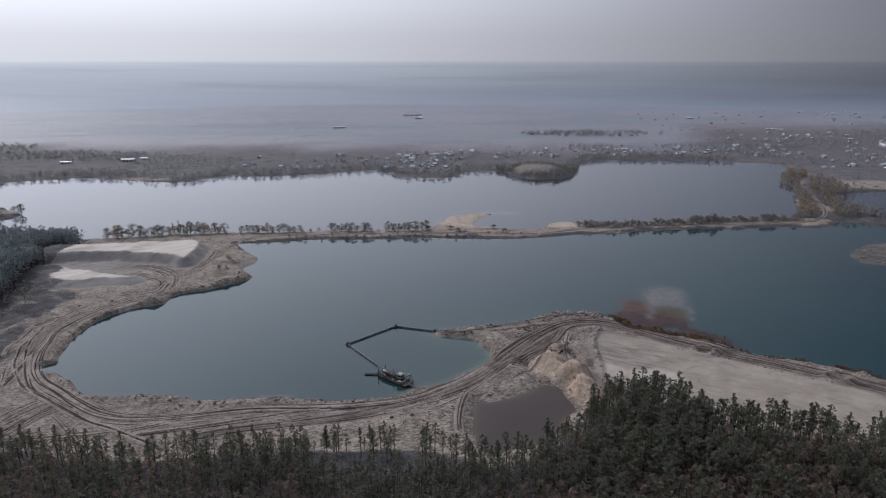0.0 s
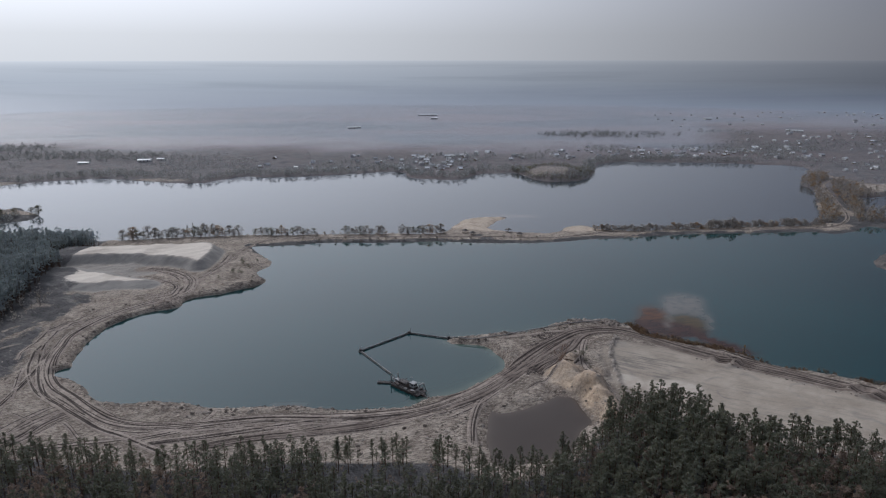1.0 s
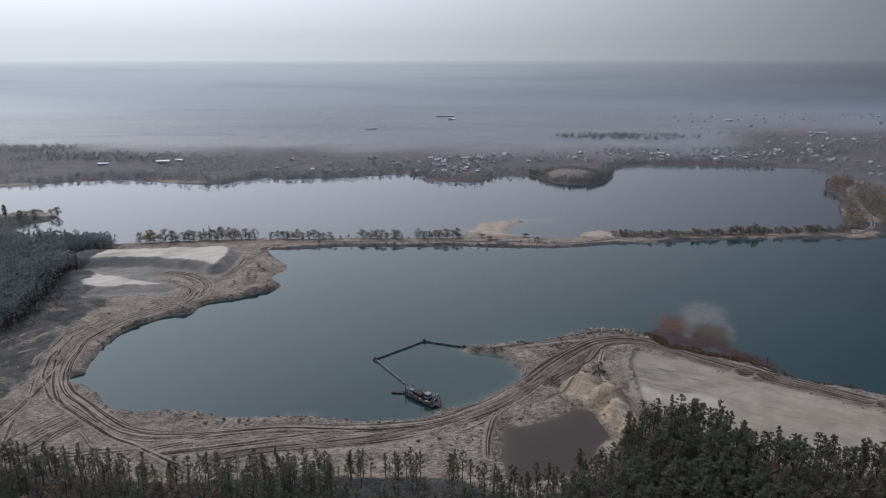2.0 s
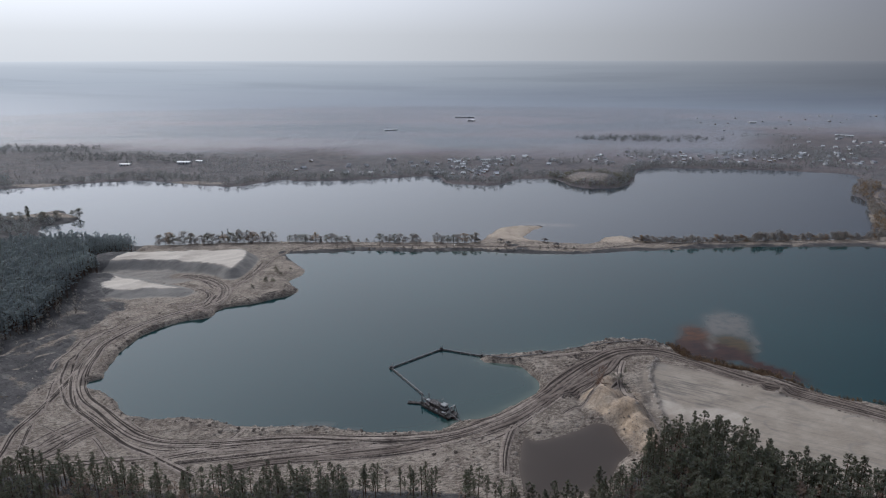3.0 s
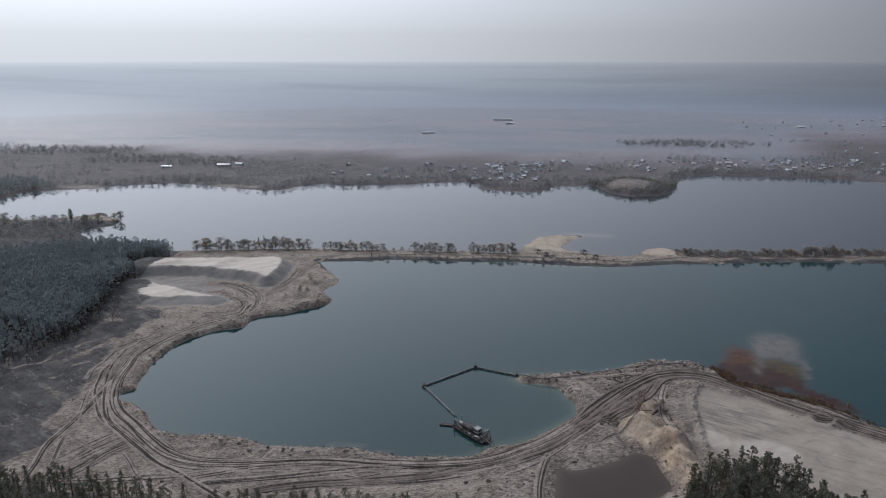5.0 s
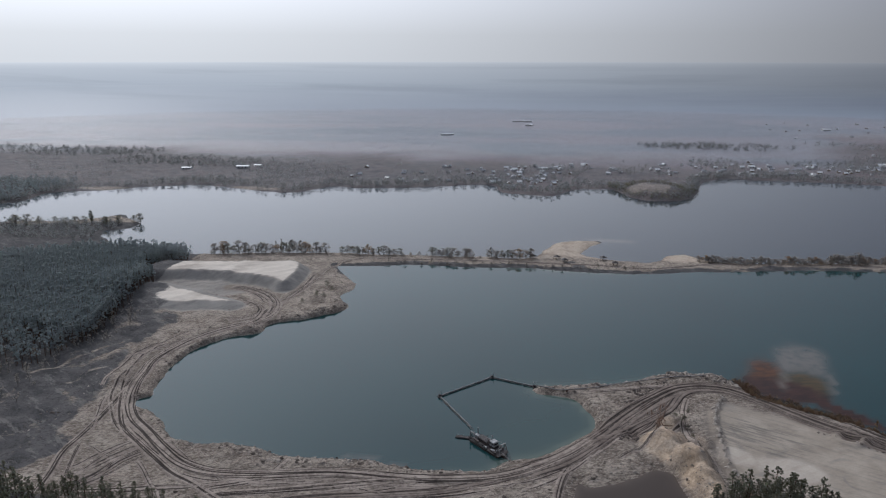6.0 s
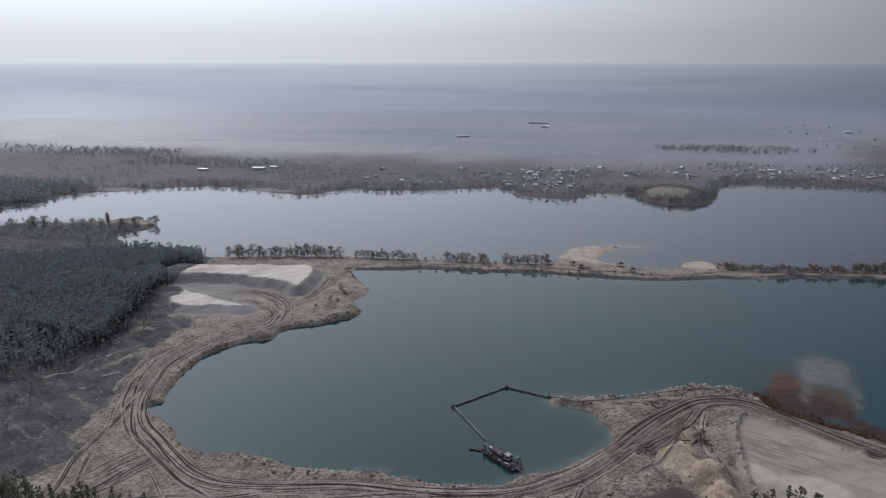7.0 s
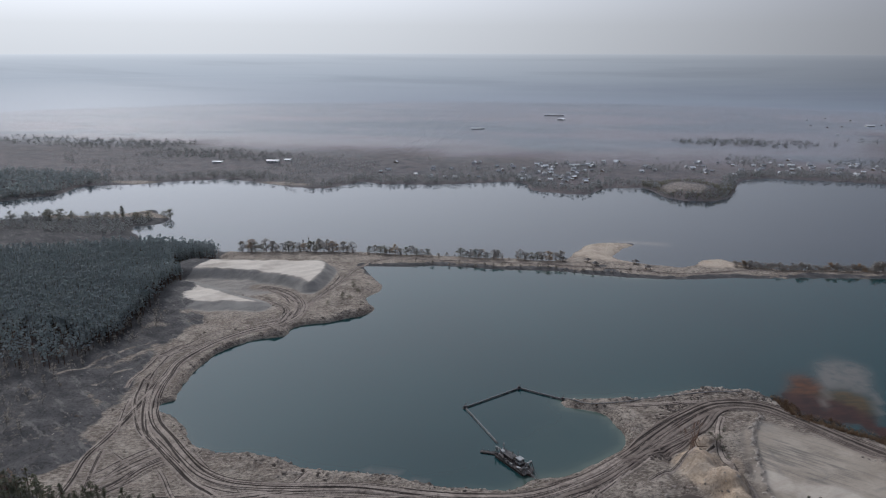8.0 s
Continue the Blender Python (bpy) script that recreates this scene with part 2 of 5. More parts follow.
def water_material(name, deep, mid, shallow, rough=0.06, spec=0.5):
    n = Nodes(name)
    near, silt_or_shade, rust, olive, foot = n.attr("shallow"), n.attr("silt_or_shade"), n.attr("rust"), n.attr("olive"), n.attr("foot")
    c = n.mix(n.grey(n.noise(120, 3), 0.3, 0.7), deep, mid)
    c = n.mix(near, c, shallow)
    w = n.noise(7, 4, 0.6)
    bands = n.grey(n.noise(5, 5, 0.65, n.position((0.5, 1.6, 1), 16)), 0.4, 0.62)
    c = n.mix(n.calc("MULTIPLY", rust, n.grey(w, 0.05, 0.45)), c, n.mix(bands, (0.105, 0.046, 0.024), (0.062, 0.034, 0.022)))
    c = n.mix(n.calc("MULTIPLY", olive, n.grey(w, 0.05, 0.45)), c, n.mix(bands, (0.088, 0.06, 0.03), (0.055, 0.045, 0.027)))
    c = n.mix(n.calc("MULTIPLY", foot, n.grey(w, 0.0, 0.4)), c, n.mix(bands, (0.052, 0.026, 0.021), (0.034, 0.02, 0.018)))
    c = n.mix(n.calc("MULTIPLY", silt_or_shade, n.grey(w, 0.0, 0.55)), c, (0.15, 0.13, 0.112))
    mud = n.calc("MINIMUM", n.calc("ADD", n.calc("ADD", rust, olive), foot), 1.0)
    spec = n.calc("MULTIPLY", n.calc("SUBTRACT", 1.0, n.calc("MULTIPLY", mud, 0.8)), spec)
    n.bump(n.noise(1.6, 3, 0.5, None, (1, 0.5, 1)), 0.12, 0.05)
    return n.done(c, rough, spec)


M_GROUND = ground_material()
M_LAKE = water_material("lake_water", (0.002, 0.027, 0.031), (0.0034, 0.0378, 0.0417), (0.075, 0.10, 0.08), 0.06, 0.45)
M_FARLAKE = water_material("far_lake_water", (0.018, 0.028, 0.038), (0.025, 0.036, 0.047), (0.06, 0.065, 0.07), 0.08, 0.6)
M_POND = water_material("muddy_pond_water", (0.042, 0.031, 0.025), (0.054, 0.040, 0.032), (0.10, 0.078, 0.062), 0.22, 0.2)
M_BARK = worn("pine_bark", (0.09, 0.06, 0.045), (0.16, 0.10, 0.07), 1.0, 0.9, 0.1)
M_GREYBARK = worn("grey_bark", (0.11, 0.10, 0.09), (0.19, 0.17, 0.155), 1.0, 0.9, 0.1)
M_NEEDLE = foliage("pine_needles", (0.108, 0.118, 0.084), (0.13, 0.13, 0.092), (0.145, 0.13, 0.098), 9.0, sheen=0.25)
# far needles and twigs: haze painted in as a paler, bluer base colour
M_HAZENEEDLE = foliage("haze_paled_pine_needles", (0.20, 0.23, 0.255), (0.22, 0.243, 0.265), (0.23, 0.246, 0.26), 14.0, sheen=1.0, thin_share=0.62)
M_HAZETWIG = foliage("haze_paled_bare_twigs", (0.20, 0.207, 0.222), (0.22, 0.223, 0.235), (0.24, 0.235, 0.24), 12.0, sheen=1.0, thin_share=0.6)
M_TWIG = foliage("bare_twigs", (0.21, 0.185, 0.172), (0.245, 0.215, 0.198), (0.27, 0.24, 0.222), sheen=0.5, thin_share=0.58)
M_BROWNTWIG = foliage("brown_bare_twigs", (0.18, 0.138, 0.118), (0.215, 0.16, 0.132), (0.24, 0.172, 0.13), 7.0, sheen=0.15)
M_RUSTLEAF = foliage("autumn_leaves", (0.245, 0.158, 0.098), (0.215, 0.158, 0.105), (0.28, 0.195, 0.115), sheen=0.3, thin_share=0.58)
M_OLIVE = foliage("dull_green_leaves", (0.125, 0.125, 0.098), (0.16, 0.145, 0.108), (0.185, 0.165, 0.125), sheen=0.5, thin_share=0.58)
M_REED = foliage("dry_reeds", (0.10, 0.062, 0.045), (0.125, 0.085, 0.06), (0.17, 0.125, 0.085), 8.0)


# ---- small geometry helpers ----
def part(name, bm, material, parent=None, label=""):
    me = bpy.data.meshes.new(name)
    bm.to_mesh(me)
    bm.free()
    me.materials.append(material)
    ob = new(name, me)
    ob.parent = parent
    return tagged(ob, label)


def thing(name, m, label, category, group=""):
    ob = new(name)
    ob.empty_display_size = 0.5
    ob.matrix_world = m
    return tagged(ob, label, category, group)


def box(bm, size, at=(0, 0, 0), turn=(0, 0, 0), bevel=0.0):
    made = bmesh.ops.create_cube(bm, size=1.0, matrix=pose(*at, *turn) @ Matrix.Diagonal((*size, 1)))
    if bevel:
        edges = {e for v in made["verts"] for e in v.link_edges}
        bmesh.ops.bevel(bm, geom=list(edges), offset=bevel, segments=2, affect="EDGES")
    return bm


def rod(bm, a, b, r, r2=None, sides=8):
    a, b = Vector(a), Vector(b)
    turn = (b - a).to_track_quat("Z", "Y").to_matrix().to_4x4()
    bmesh.ops.create_cone(bm, cap_ends=True, segments=sides, radius1=r, radius2=r if r2 is None else r2, depth=(b - a).length,
                          matrix=Matrix.Translation((a + b) / 2) @ turn)
    return bm


def mesh_np(name, verts, faces, materials, slots=None, attrs=None, smooth=False):
    """A mesh from arrays: verts (n, 3); faces a list of (m, 3) or (m, 4) arrays; slots: a material number for each array."""
    me = bpy.data.meshes.new(name)
    loops = np.concatenate([f.ravel() for f in faces]).astype(np.int32)
    sizes = np.concatenate([np.full(len(f), f.shape[1]) for f in faces]).astype(np.int32)
    starts = np.concatenate([[0], np.cumsum(sizes)[:-1]]).astype(np.int32)
    me.vertices.add(len(verts))
    me.loops.add(len(loops))
    me.polygons.add(len(sizes))
    me.vertices.foreach_set("co", np.asarray(verts, np.float32).ravel())
    me.loops.foreach_set("vertex_index", loops)
    me.polygons.foreach_set("loop_start", starts)
    for m in materials:
        me.materials.append(m)
    if slots:
        me.polygons.foreach_set("material_index", np.concatenate([np.full(len(f), s) for f, s in zip(faces, slots)]).astype(np.int32))
    me.polygons.foreach_set("use_smooth", np.full(len(sizes), smooth))
    for key, values in (attrs or {}).items():
        me.attributes.new(key, "FLOAT", "POINT").data.foreach_set("value", np.asarray(values, np.float32))
    me.update(calc_edges=True)
    return me


def value_noise(x, y, seed=0):
    ix, iy = np.floor(x).astype(np.int64), np.floor(y).astype(np.int64)
    fx, fy = x - ix, y - iy
    fx, fy = fx * fx * (3 - 2 * fx), fy * fy * (3 - 2 * fy)

    def at(i, j):
        k = (i * 374761393 + j * 668265263 + seed * 974711) & 0xFFFFFFFF
        k = ((k ^ (k >> 13)) * 1274126177) & 0xFFFFFFFF
        return (k ^ (k >> 16)) / 4294967296.0

    return (at(ix, iy) * (1 - fx) + at(ix + 1, iy) * fx) * (1 - fy) + (at(ix, iy + 1) * (1 - fx) + at(ix + 1, iy + 1) * fx) * fy


def fbm(x, y, size, octaves=4, seed=0):
    """Fractal noise about zero, within about -1 to 1."""
    total, amp, norm = 0.0, 1.0, 0.0
    for k in range(octaves):
        total = total + amp * (value_noise(x / size + 17.3 * k, y / size - 9.1 * k, seed + k) * 2 - 1)
        norm += amp
        amp, size = amp * 0.5, size * 0.5
    return total / norm


def step01(v, a, b):
    u = np.clip((v - a) / (b - a), 0, 1)
    return u * u * (3 - 2 * u)


def curve(points, step=2.0, closed=False):
    """A Catmull-Rom line through plan points, at even steps."""
    p = np.array(points, float)
    p = np.vstack([p[-1:], p, p[:2]]) if closed else np.vstack([2 * p[0] - p[1], p, 2 * p[-1] - p[-2]])
    out = []
    for a, b, c, d in zip(p, p[1:], p[2:], p[3:]):
        n = max(2, int(np.linalg.norm(c - b) / step))
        u = np.linspace(0, 1, n, endpoint=False)[:, None]
        out.append(0.5 * (2 * b + (c - a) * u + (2 * a - 5 * b + 4 * c - d) * u * u + (3 * b - a - 3 * c + d) * u ** 3))
    return np.vstack(out + [p[-2:-1]] if not closed else out)


def line_distance(x, y, line, closed=False, reach=90.0):
    """The distance to a line of plan points, exact up to reach."""
    best = np.full(x.shape, reach * reach)
    ends = np.roll(line, -1, 0) if closed else line[1:]
    starts = line[:len(ends)]
    for k in range(0, len(ends), 12):
        both = np.vstack([starts[k:k + 12], ends[k:k + 12]])
        lo, hi = both.min(0) - reach, both.max(0) + reach
        near = np.nonzero((x > lo[0]) & (x < hi[0]) & (y > lo[1]) & (y < hi[1]))
        if not len(near[0]):
            continue
        px, py, least = x[near], y[near], best[near]
        for (ax, ay), (bx, by) in zip(starts[k:k + 12], ends[k:k + 12]):
            dx, dy = bx - ax, by - ay
            u = np.clip(((px - ax) * dx + (py - ay) * dy) / (dx * dx + dy * dy + 1e-9), 0, 1)
            least = np.minimum(least, (px - ax - u * dx) ** 2 + (py - ay - u * dy) ** 2)
        best[near] = least
    return np.sqrt(best)


def inside(x, y, line):
    shape = x.shape
    x, y = x.ravel(), y.ravel()
    order = np.argsort(y, kind="stable")
    ys = y[order]
    odd = np.zeros(x.shape, bool)
    for (ax, ay), (bx, by) in zip(line, np.roll(line, -1, 0)):
        if ay != by:
            i, j = np.searchsorted(ys, [min(ay, by), max(ay, by)])
            at = order[i:j]
            odd[at] ^= x[at] < (bx - ax) * (y[at] - ay) / (by - ay) + ax
    return odd.reshape(shape)


def area_distance(x, y, line):
    """The distance to a closed line: positive outside, negative inside."""
    return np.where(inside(x, y, line), -1, 1) * line_distance(x, y, line, True)


# ---- plan ----
SHORE_W = [(-156, 498), (-140, 473), (-132, 462), (-128, 449), (-133, 432), (-123, 417), (-128, 404), (-142, 391), (-156, 383), (-160, 377), (-160, 367),
           (-170, 361), (-178, 354), (-186, 339), (-186, 330), (-186, 317), (-183, 306), (-181, 295), (-178, 289), (-183, 284), (-181, 278), (-168, 274), (-159, 267),
           (-150, 257), (-138, 254), (-125, 256), (-111, 254), (-98, 250), (-82, 251), (-66, 253), (-52, 251), (-33, 251), (-20, 254)]
SHORE_E = [(-13, 262), (-7, 264), (1, 268), (8, 275), (17, 284), (22, 291), (23, 300), (19, 307), (16, 313), (12, 317), (6, 319), (-2, 320.5), (-4, 325), (5, 328), (16, 331), (25, 335), (29, 333), (36, 334.5),
           (47, 341), (62, 350), (82, 351), (93, 342), (99, 331), (119, 320), (137, 308), (149, 297), (166, 290), (182, 281), (193, 271), (214, 255), (242, 234)]
DAM_S = [(-156, 498), (-135, 501), (-98, 510), (-59, 511), (-15, 515), (29, 511), (73, 515), (96, 522), (144, 532), (192, 542), (240, 546), (290, 551),
         (305, 545), (327, 555), (347, 570), (367, 549), (406, 518), (465, 484)]
DAM_N = [(-386, 552), (-353, 525), (-310, 514), (-265, 513), (-239, 519), (-184, 531), (-139, 533), (-84, 537), (-39, 540), (-11, 546), (3, 588), (23, 601),
         (41, 603), (43, 594), (32, 581), (29, 556), (54, 546), (77, 546), (94, 566), (110, 572), (121, 556), (149, 554), (199, 562), (250, 570), (302, 576),
         (324, 610), (361, 691), (382, 739), (383, 768), (409, 814), (447, 896)]
FAR = [(395, 922), (322, 933), (246, 938), (215, 938), (185, 907), (169, 850), (147, 795), (115, 783), (90, 795), (74, 837), (61, 845), (25, 832), (4, 795),
       (-29, 799), (-57, 807), (-66, 841), (-95, 850), (-154, 824), (-226, 808), (-261, 812), (-293, 769), (-331, 769), (-384, 785), (-430, 796), (-489, 768),
       (-518, 744), (-569, 722), (-566, 674), (-579, 656), (-599, 632), (-615, 594)]
PENINSULA = [(-581, 521), (-533, 563), (-518, 580), (-496, 591), (-463, 596), (-435, 609), (-420, 632), (-400, 616), (-380, 600), (-378, 582), (-394, 568)]
ISLE = [(292, 470), (307, 485), (325, 497), (351, 501), (365, 485), (347, 458), (312, 442), (293, 444), (286, 453)]
LAKE_EAST = [(399, 682), (426, 697), (465, 706), (510, 700), (501, 648), (437, 587), (394, 591), (380, 617), (389, 653)]
POND = [(14, 252), (17, 249), (27, 253), (36, 259), (42, 264), (49, 262), (51, 253), (53, 243), (47, 234), (40, 220), (23, 213), (13, 213), (11, 228), (12, 246)]
SAND_PLAIN = [(74, 319), (79, 322), (90, 319), (114, 306), (135, 292), (154, 277), (172, 264), (182, 254), (202, 239), (182, 211), (158, 215), (138, 223),
              (109, 233), (95, 244), (73, 253), (66, 263), (66, 286), (68, 305)]
FOREST_W = [(-270, 512), (-262, 465), (-264, 439), (-256, 407), (-250, 378), (-244, 354), (-241, 331), (-249, 303), (-245, 280), (-235, 250), (-215, 218)]
FOREST_S = [(-166, 212), (-135, 210), (-104, 206), (-76, 210), (-47, 211), (-17, 213), (1, 211), (13, 206), (22, 204), (44, 219), (58, 235), (66, 246),
            (79, 247), (95, 237), (107, 228), (137, 221), (157, 213), (179, 208), (230, 205)]
SHELF_HIGH = [(-275, 467), (-244, 473), (-212, 478), (-180, 482), (-173, 440.5), (-183, 445), (-197, 449), (-216, 453), (-240, 453), (-275, 448)]
SHELF_LOW = [(-275, 430), (-240, 422), (-222, 413), (-208, 407.5), (-193, 402), (-205, 399.5), (-222, 397), (-240, 396), (-275, 400)]
POND_BANK = [(40, 283), (50, 284), (59, 274), (64, 258), (62, 241), (56, 242), (52, 255), (48, 266), (42, 273)]
BANK_FOOT = [(38, 284), (42, 273), (48, 266), (52, 255), (55, 240)]
GULLY = [(37, 288), (38, 280), (39, 270), (44, 263), (48, 259)]
SCRAPES = [[(-246, 296), (-241, 305), (-237, 314), (-232, 327), (-226, 338)], [(-236, 288), (-228, 292), (-219, 291), (-221, 301), (-214, 308)], [(-222, 284), (-204, 276), (-192, 270)], [(-228, 316), (-220, 324), (-216, 334)]]
GREY_FLOOR = [(-262, 447), (-236, 447), (-212, 447), (-196, 441), (-190, 434), (-199, 424), (-209, 419), (-226, 425), (-238, 428), (-262, 436)]
ROADS = {
    "haul": (6.5, 5, [(-169, 400), (-168, 379), (-181, 365), (-191, 347), (-196, 323), (-193, 308), (-190, 296), (-185, 284), (-179, 274), (-171, 265), (-160, 257), (-147, 247),
                      (-135, 239), (-123, 235), (-111, 235), (-97, 237), (-74, 241.5), (-52, 242), (-32, 244), (-11, 250), (9, 266), (22, 283)]),
    "spit": (11.0, 10, [(-6, 253), (9, 264), (24, 283), (36, 301), (49, 317), (63, 330), (82, 334), (97, 325), (115, 309), (134, 295), (156, 281), (174, 268), (200, 248)]),
    "forest": (4.2, 4, [(-195, 312), (-192, 293), (-186, 279), (-173, 260), (-159, 249), (-148, 241), (-135, 232), (-124, 227), (-113, 221), (-100, 214)]),
    "west": (4.0, 4, [(-192, 298), (-190, 284), (-187, 266), (-185, 251), (-184, 238), (-179, 224), (-176, 212)]),
    "cross": (5.5, 5, [(-152, 247), (-155, 243), (-159, 236), (-161, 228), (-165, 221), (-172, 214)]),
    "short": (2.6, 2, [(-182, 246), (-176, 232), (-171, 221), (-169, 214)]),
    "diag": (2.4, 2, [(-180, 245), (-168, 239), (-159, 235)]),
    "ramp": (2.6, 2, [(-95, 250), (-98, 239), (-100, 232)]),
    "lower": (5.0, 4, [(-95, 219), (-75, 226), (-50, 232), (-31, 238), (-11, 249), (4, 260), (18, 274), (32, 291), (45, 310)]),
    "low_a": (3.6, 3, [(-168, 215), (-149, 219), (-134, 223), (-122, 226), (-109, 231), (-97, 236)]),
    "low_b": (3.6, 3, [(-120, 224), (-111, 228), (-93, 235), (-73, 240)]),
    "low_c": (4.2, 4, [(-118, 220), (-109, 223), (-90, 228), (-71, 234), (-55, 239), (-40, 242)]),
    "edge": (3.0, 3, [(78, 325), (71, 308), (69, 286), (68, 266), (73, 254)]),
    "shelf": (8.0, 6, [(-178, 369), (-167, 380), (-163, 394), (-168, 411), (-180, 426), (-195, 435), (-210, 437)]),
    "shelf_low": (5.0, 4, [(-184, 376), (-173, 385), (-171, 396), (-178, 406), (-192, 414)]),
    "shelf_foot": (3.5, 2, [(-160, 386), (-164, 408), (-164, 430), (-162, 452), (-164, 474)]),
    "dam": (4.0, 3, [(-165, 395), (-163, 423), (-159, 456), (-158, 491), (-143, 516), (-100, 521), (-56, 525), (-11, 527), (34, 527), (74, 525), (123, 543), (196, 553),
                     (259, 557), (305, 563), (330, 580), (350, 612), (375, 680), (405, 760), (440, 800)]),
    "fan_a": (5.0, 4, [(12, 270), (28, 283), (42, 296), (54, 309), (62, 324), (72, 332)]),
    "fan_b": (4.0, 3, [(34, 283), (44, 293), (50, 305), (53, 316), (56, 326)]),
    "tongue": (4.0, 3, [(20, 321), (36, 326), (52, 331), (70, 335)]),
    "pond": (4.0, 3, [(12, 262), (8, 250), (6, 236), (6, 222)]),
    "heap": (3.5, 2, [(64, 322), (60, 308), (58, 292), (61, 276), (66, 262)]),
    "village": (6.0, 3, [(440, 830), (452, 782), (466, 756), (475, 721), (506, 695), (560, 680)]),
}

lake_near = np.vstack([curve(SHORE_W + SHORE_E, 3), [[900, 120], [900, 380]], curve(DAM_S[::-1], 4)])
lake_far = np.vstack([curve(DAM_N + FAR, 4), curve(PENINSULA, 4)])
isle, lake_east, pond = curve(ISLE, 3, True), curve(LAKE_EAST, 4, True), curve(POND, 2, True)
grey_floor = curve(GREY_FLOOR, 3, True)
scrapes = [curve(l, 2) for l in SCRAPES]
pond_bank, bank_foot, gully = curve(POND_BANK, 2, True), curve(BANK_FOOT, 2), curve(GULLY, 2)
plain, shelf_high, shelf_low = curve(SAND_PLAIN, 3, True), curve(SHELF_HIGH, 2, True), curve(SHELF_LOW, 2, True)
bared = np.vstack([curve(FOREST_W, 4), curve(FOREST_S, 4), [[420, 200], [420, 300], [345, 560], [310, 582], [150, 562], [0, 610], [-180, 535]]])
road_lines = {k: curve(p, 3) for k, (w, r, p) in ROADS.items()}


def blob(x, y, cx, cy, rx, ry, turn, seed):
    c, s = math.cos(radians(turn)), math.sin(radians(turn))
    u, v = (x - cx) * c + (y - cy) * s, -(x - cx) * s + (y - cy) * c
    return 1 - step01(np.hypot(u / rx, v / ry) + 0.28 * fbm(x, y, 11, 4, seed), 0.45, 1.1)


def lobe(x, y, cx, cy, rx, ry, turn, seed, rag=0.3):
    c, n = math.cos(radians(turn)), math.sin(radians(turn))
    u, v = (x - cx) * c + (y - cy) * n, -(x - cx) * n + (y - cy) * c
    return 1 - step01(np.hypot(u / rx, v / ry) + rag * fbm(x, y, 8, 4, seed), 0.72, 1.06)


def shoal_parts(x, y):
    """The mud fan off the spit: red foot, orange lobe, olive lobe, pale silty cloud."""
    foot = np.maximum(lobe(x, y, 109, 342, 22, 13, -14, 18, 0.4), lobe(x, y, 131, 323, 21, 5.5, -50, 14, 0.4))
    orange, olive = blob(x, y, 108, 360, 10.5, 21, -14, 17), blob(x, y, 124, 350, 13, 19, -14, 16)
    cloud = np.maximum(0.95 * blob(x, y, 129, 376, 15, 27, -18, 19), np.maximum(lobe(x, y, 114.5, 353, 2.2, 12, -14, 23), 0.7 * lobe(x, y, 136, 352, 2.6, 20, -17, 20)))
    return foot, orange, olive, cloud * (1 - 0.75 * np.maximum(orange, olive) * (cloud < 0.99) - 0.35 * olive)


def rust_flat(x, y):
    foot, orange, olive, cloud = shoal_parts(x, y)
    return np.maximum(foot, np.maximum(orange, olive))


def near_water(x, y):
    """Distances to each water's edge (positive on land), roughened."""
    rough = 1.5 * fbm(x, y, 11, 3, 3) + 0.6 * fbm(x, y, 2.6, 2, 9)
    d1 = np.maximum(area_distance(x, y, lake_near), -area_distance(x, y, isle)) + rough
    d2 = area_distance(x, y, lake_far) + rough * 1.8
    d3 = area_distance(x, y, lake_east) + rough * 1.5
    dp = area_distance(x, y, pond) + rough * 0.5
    return d1, d2, d3, dp


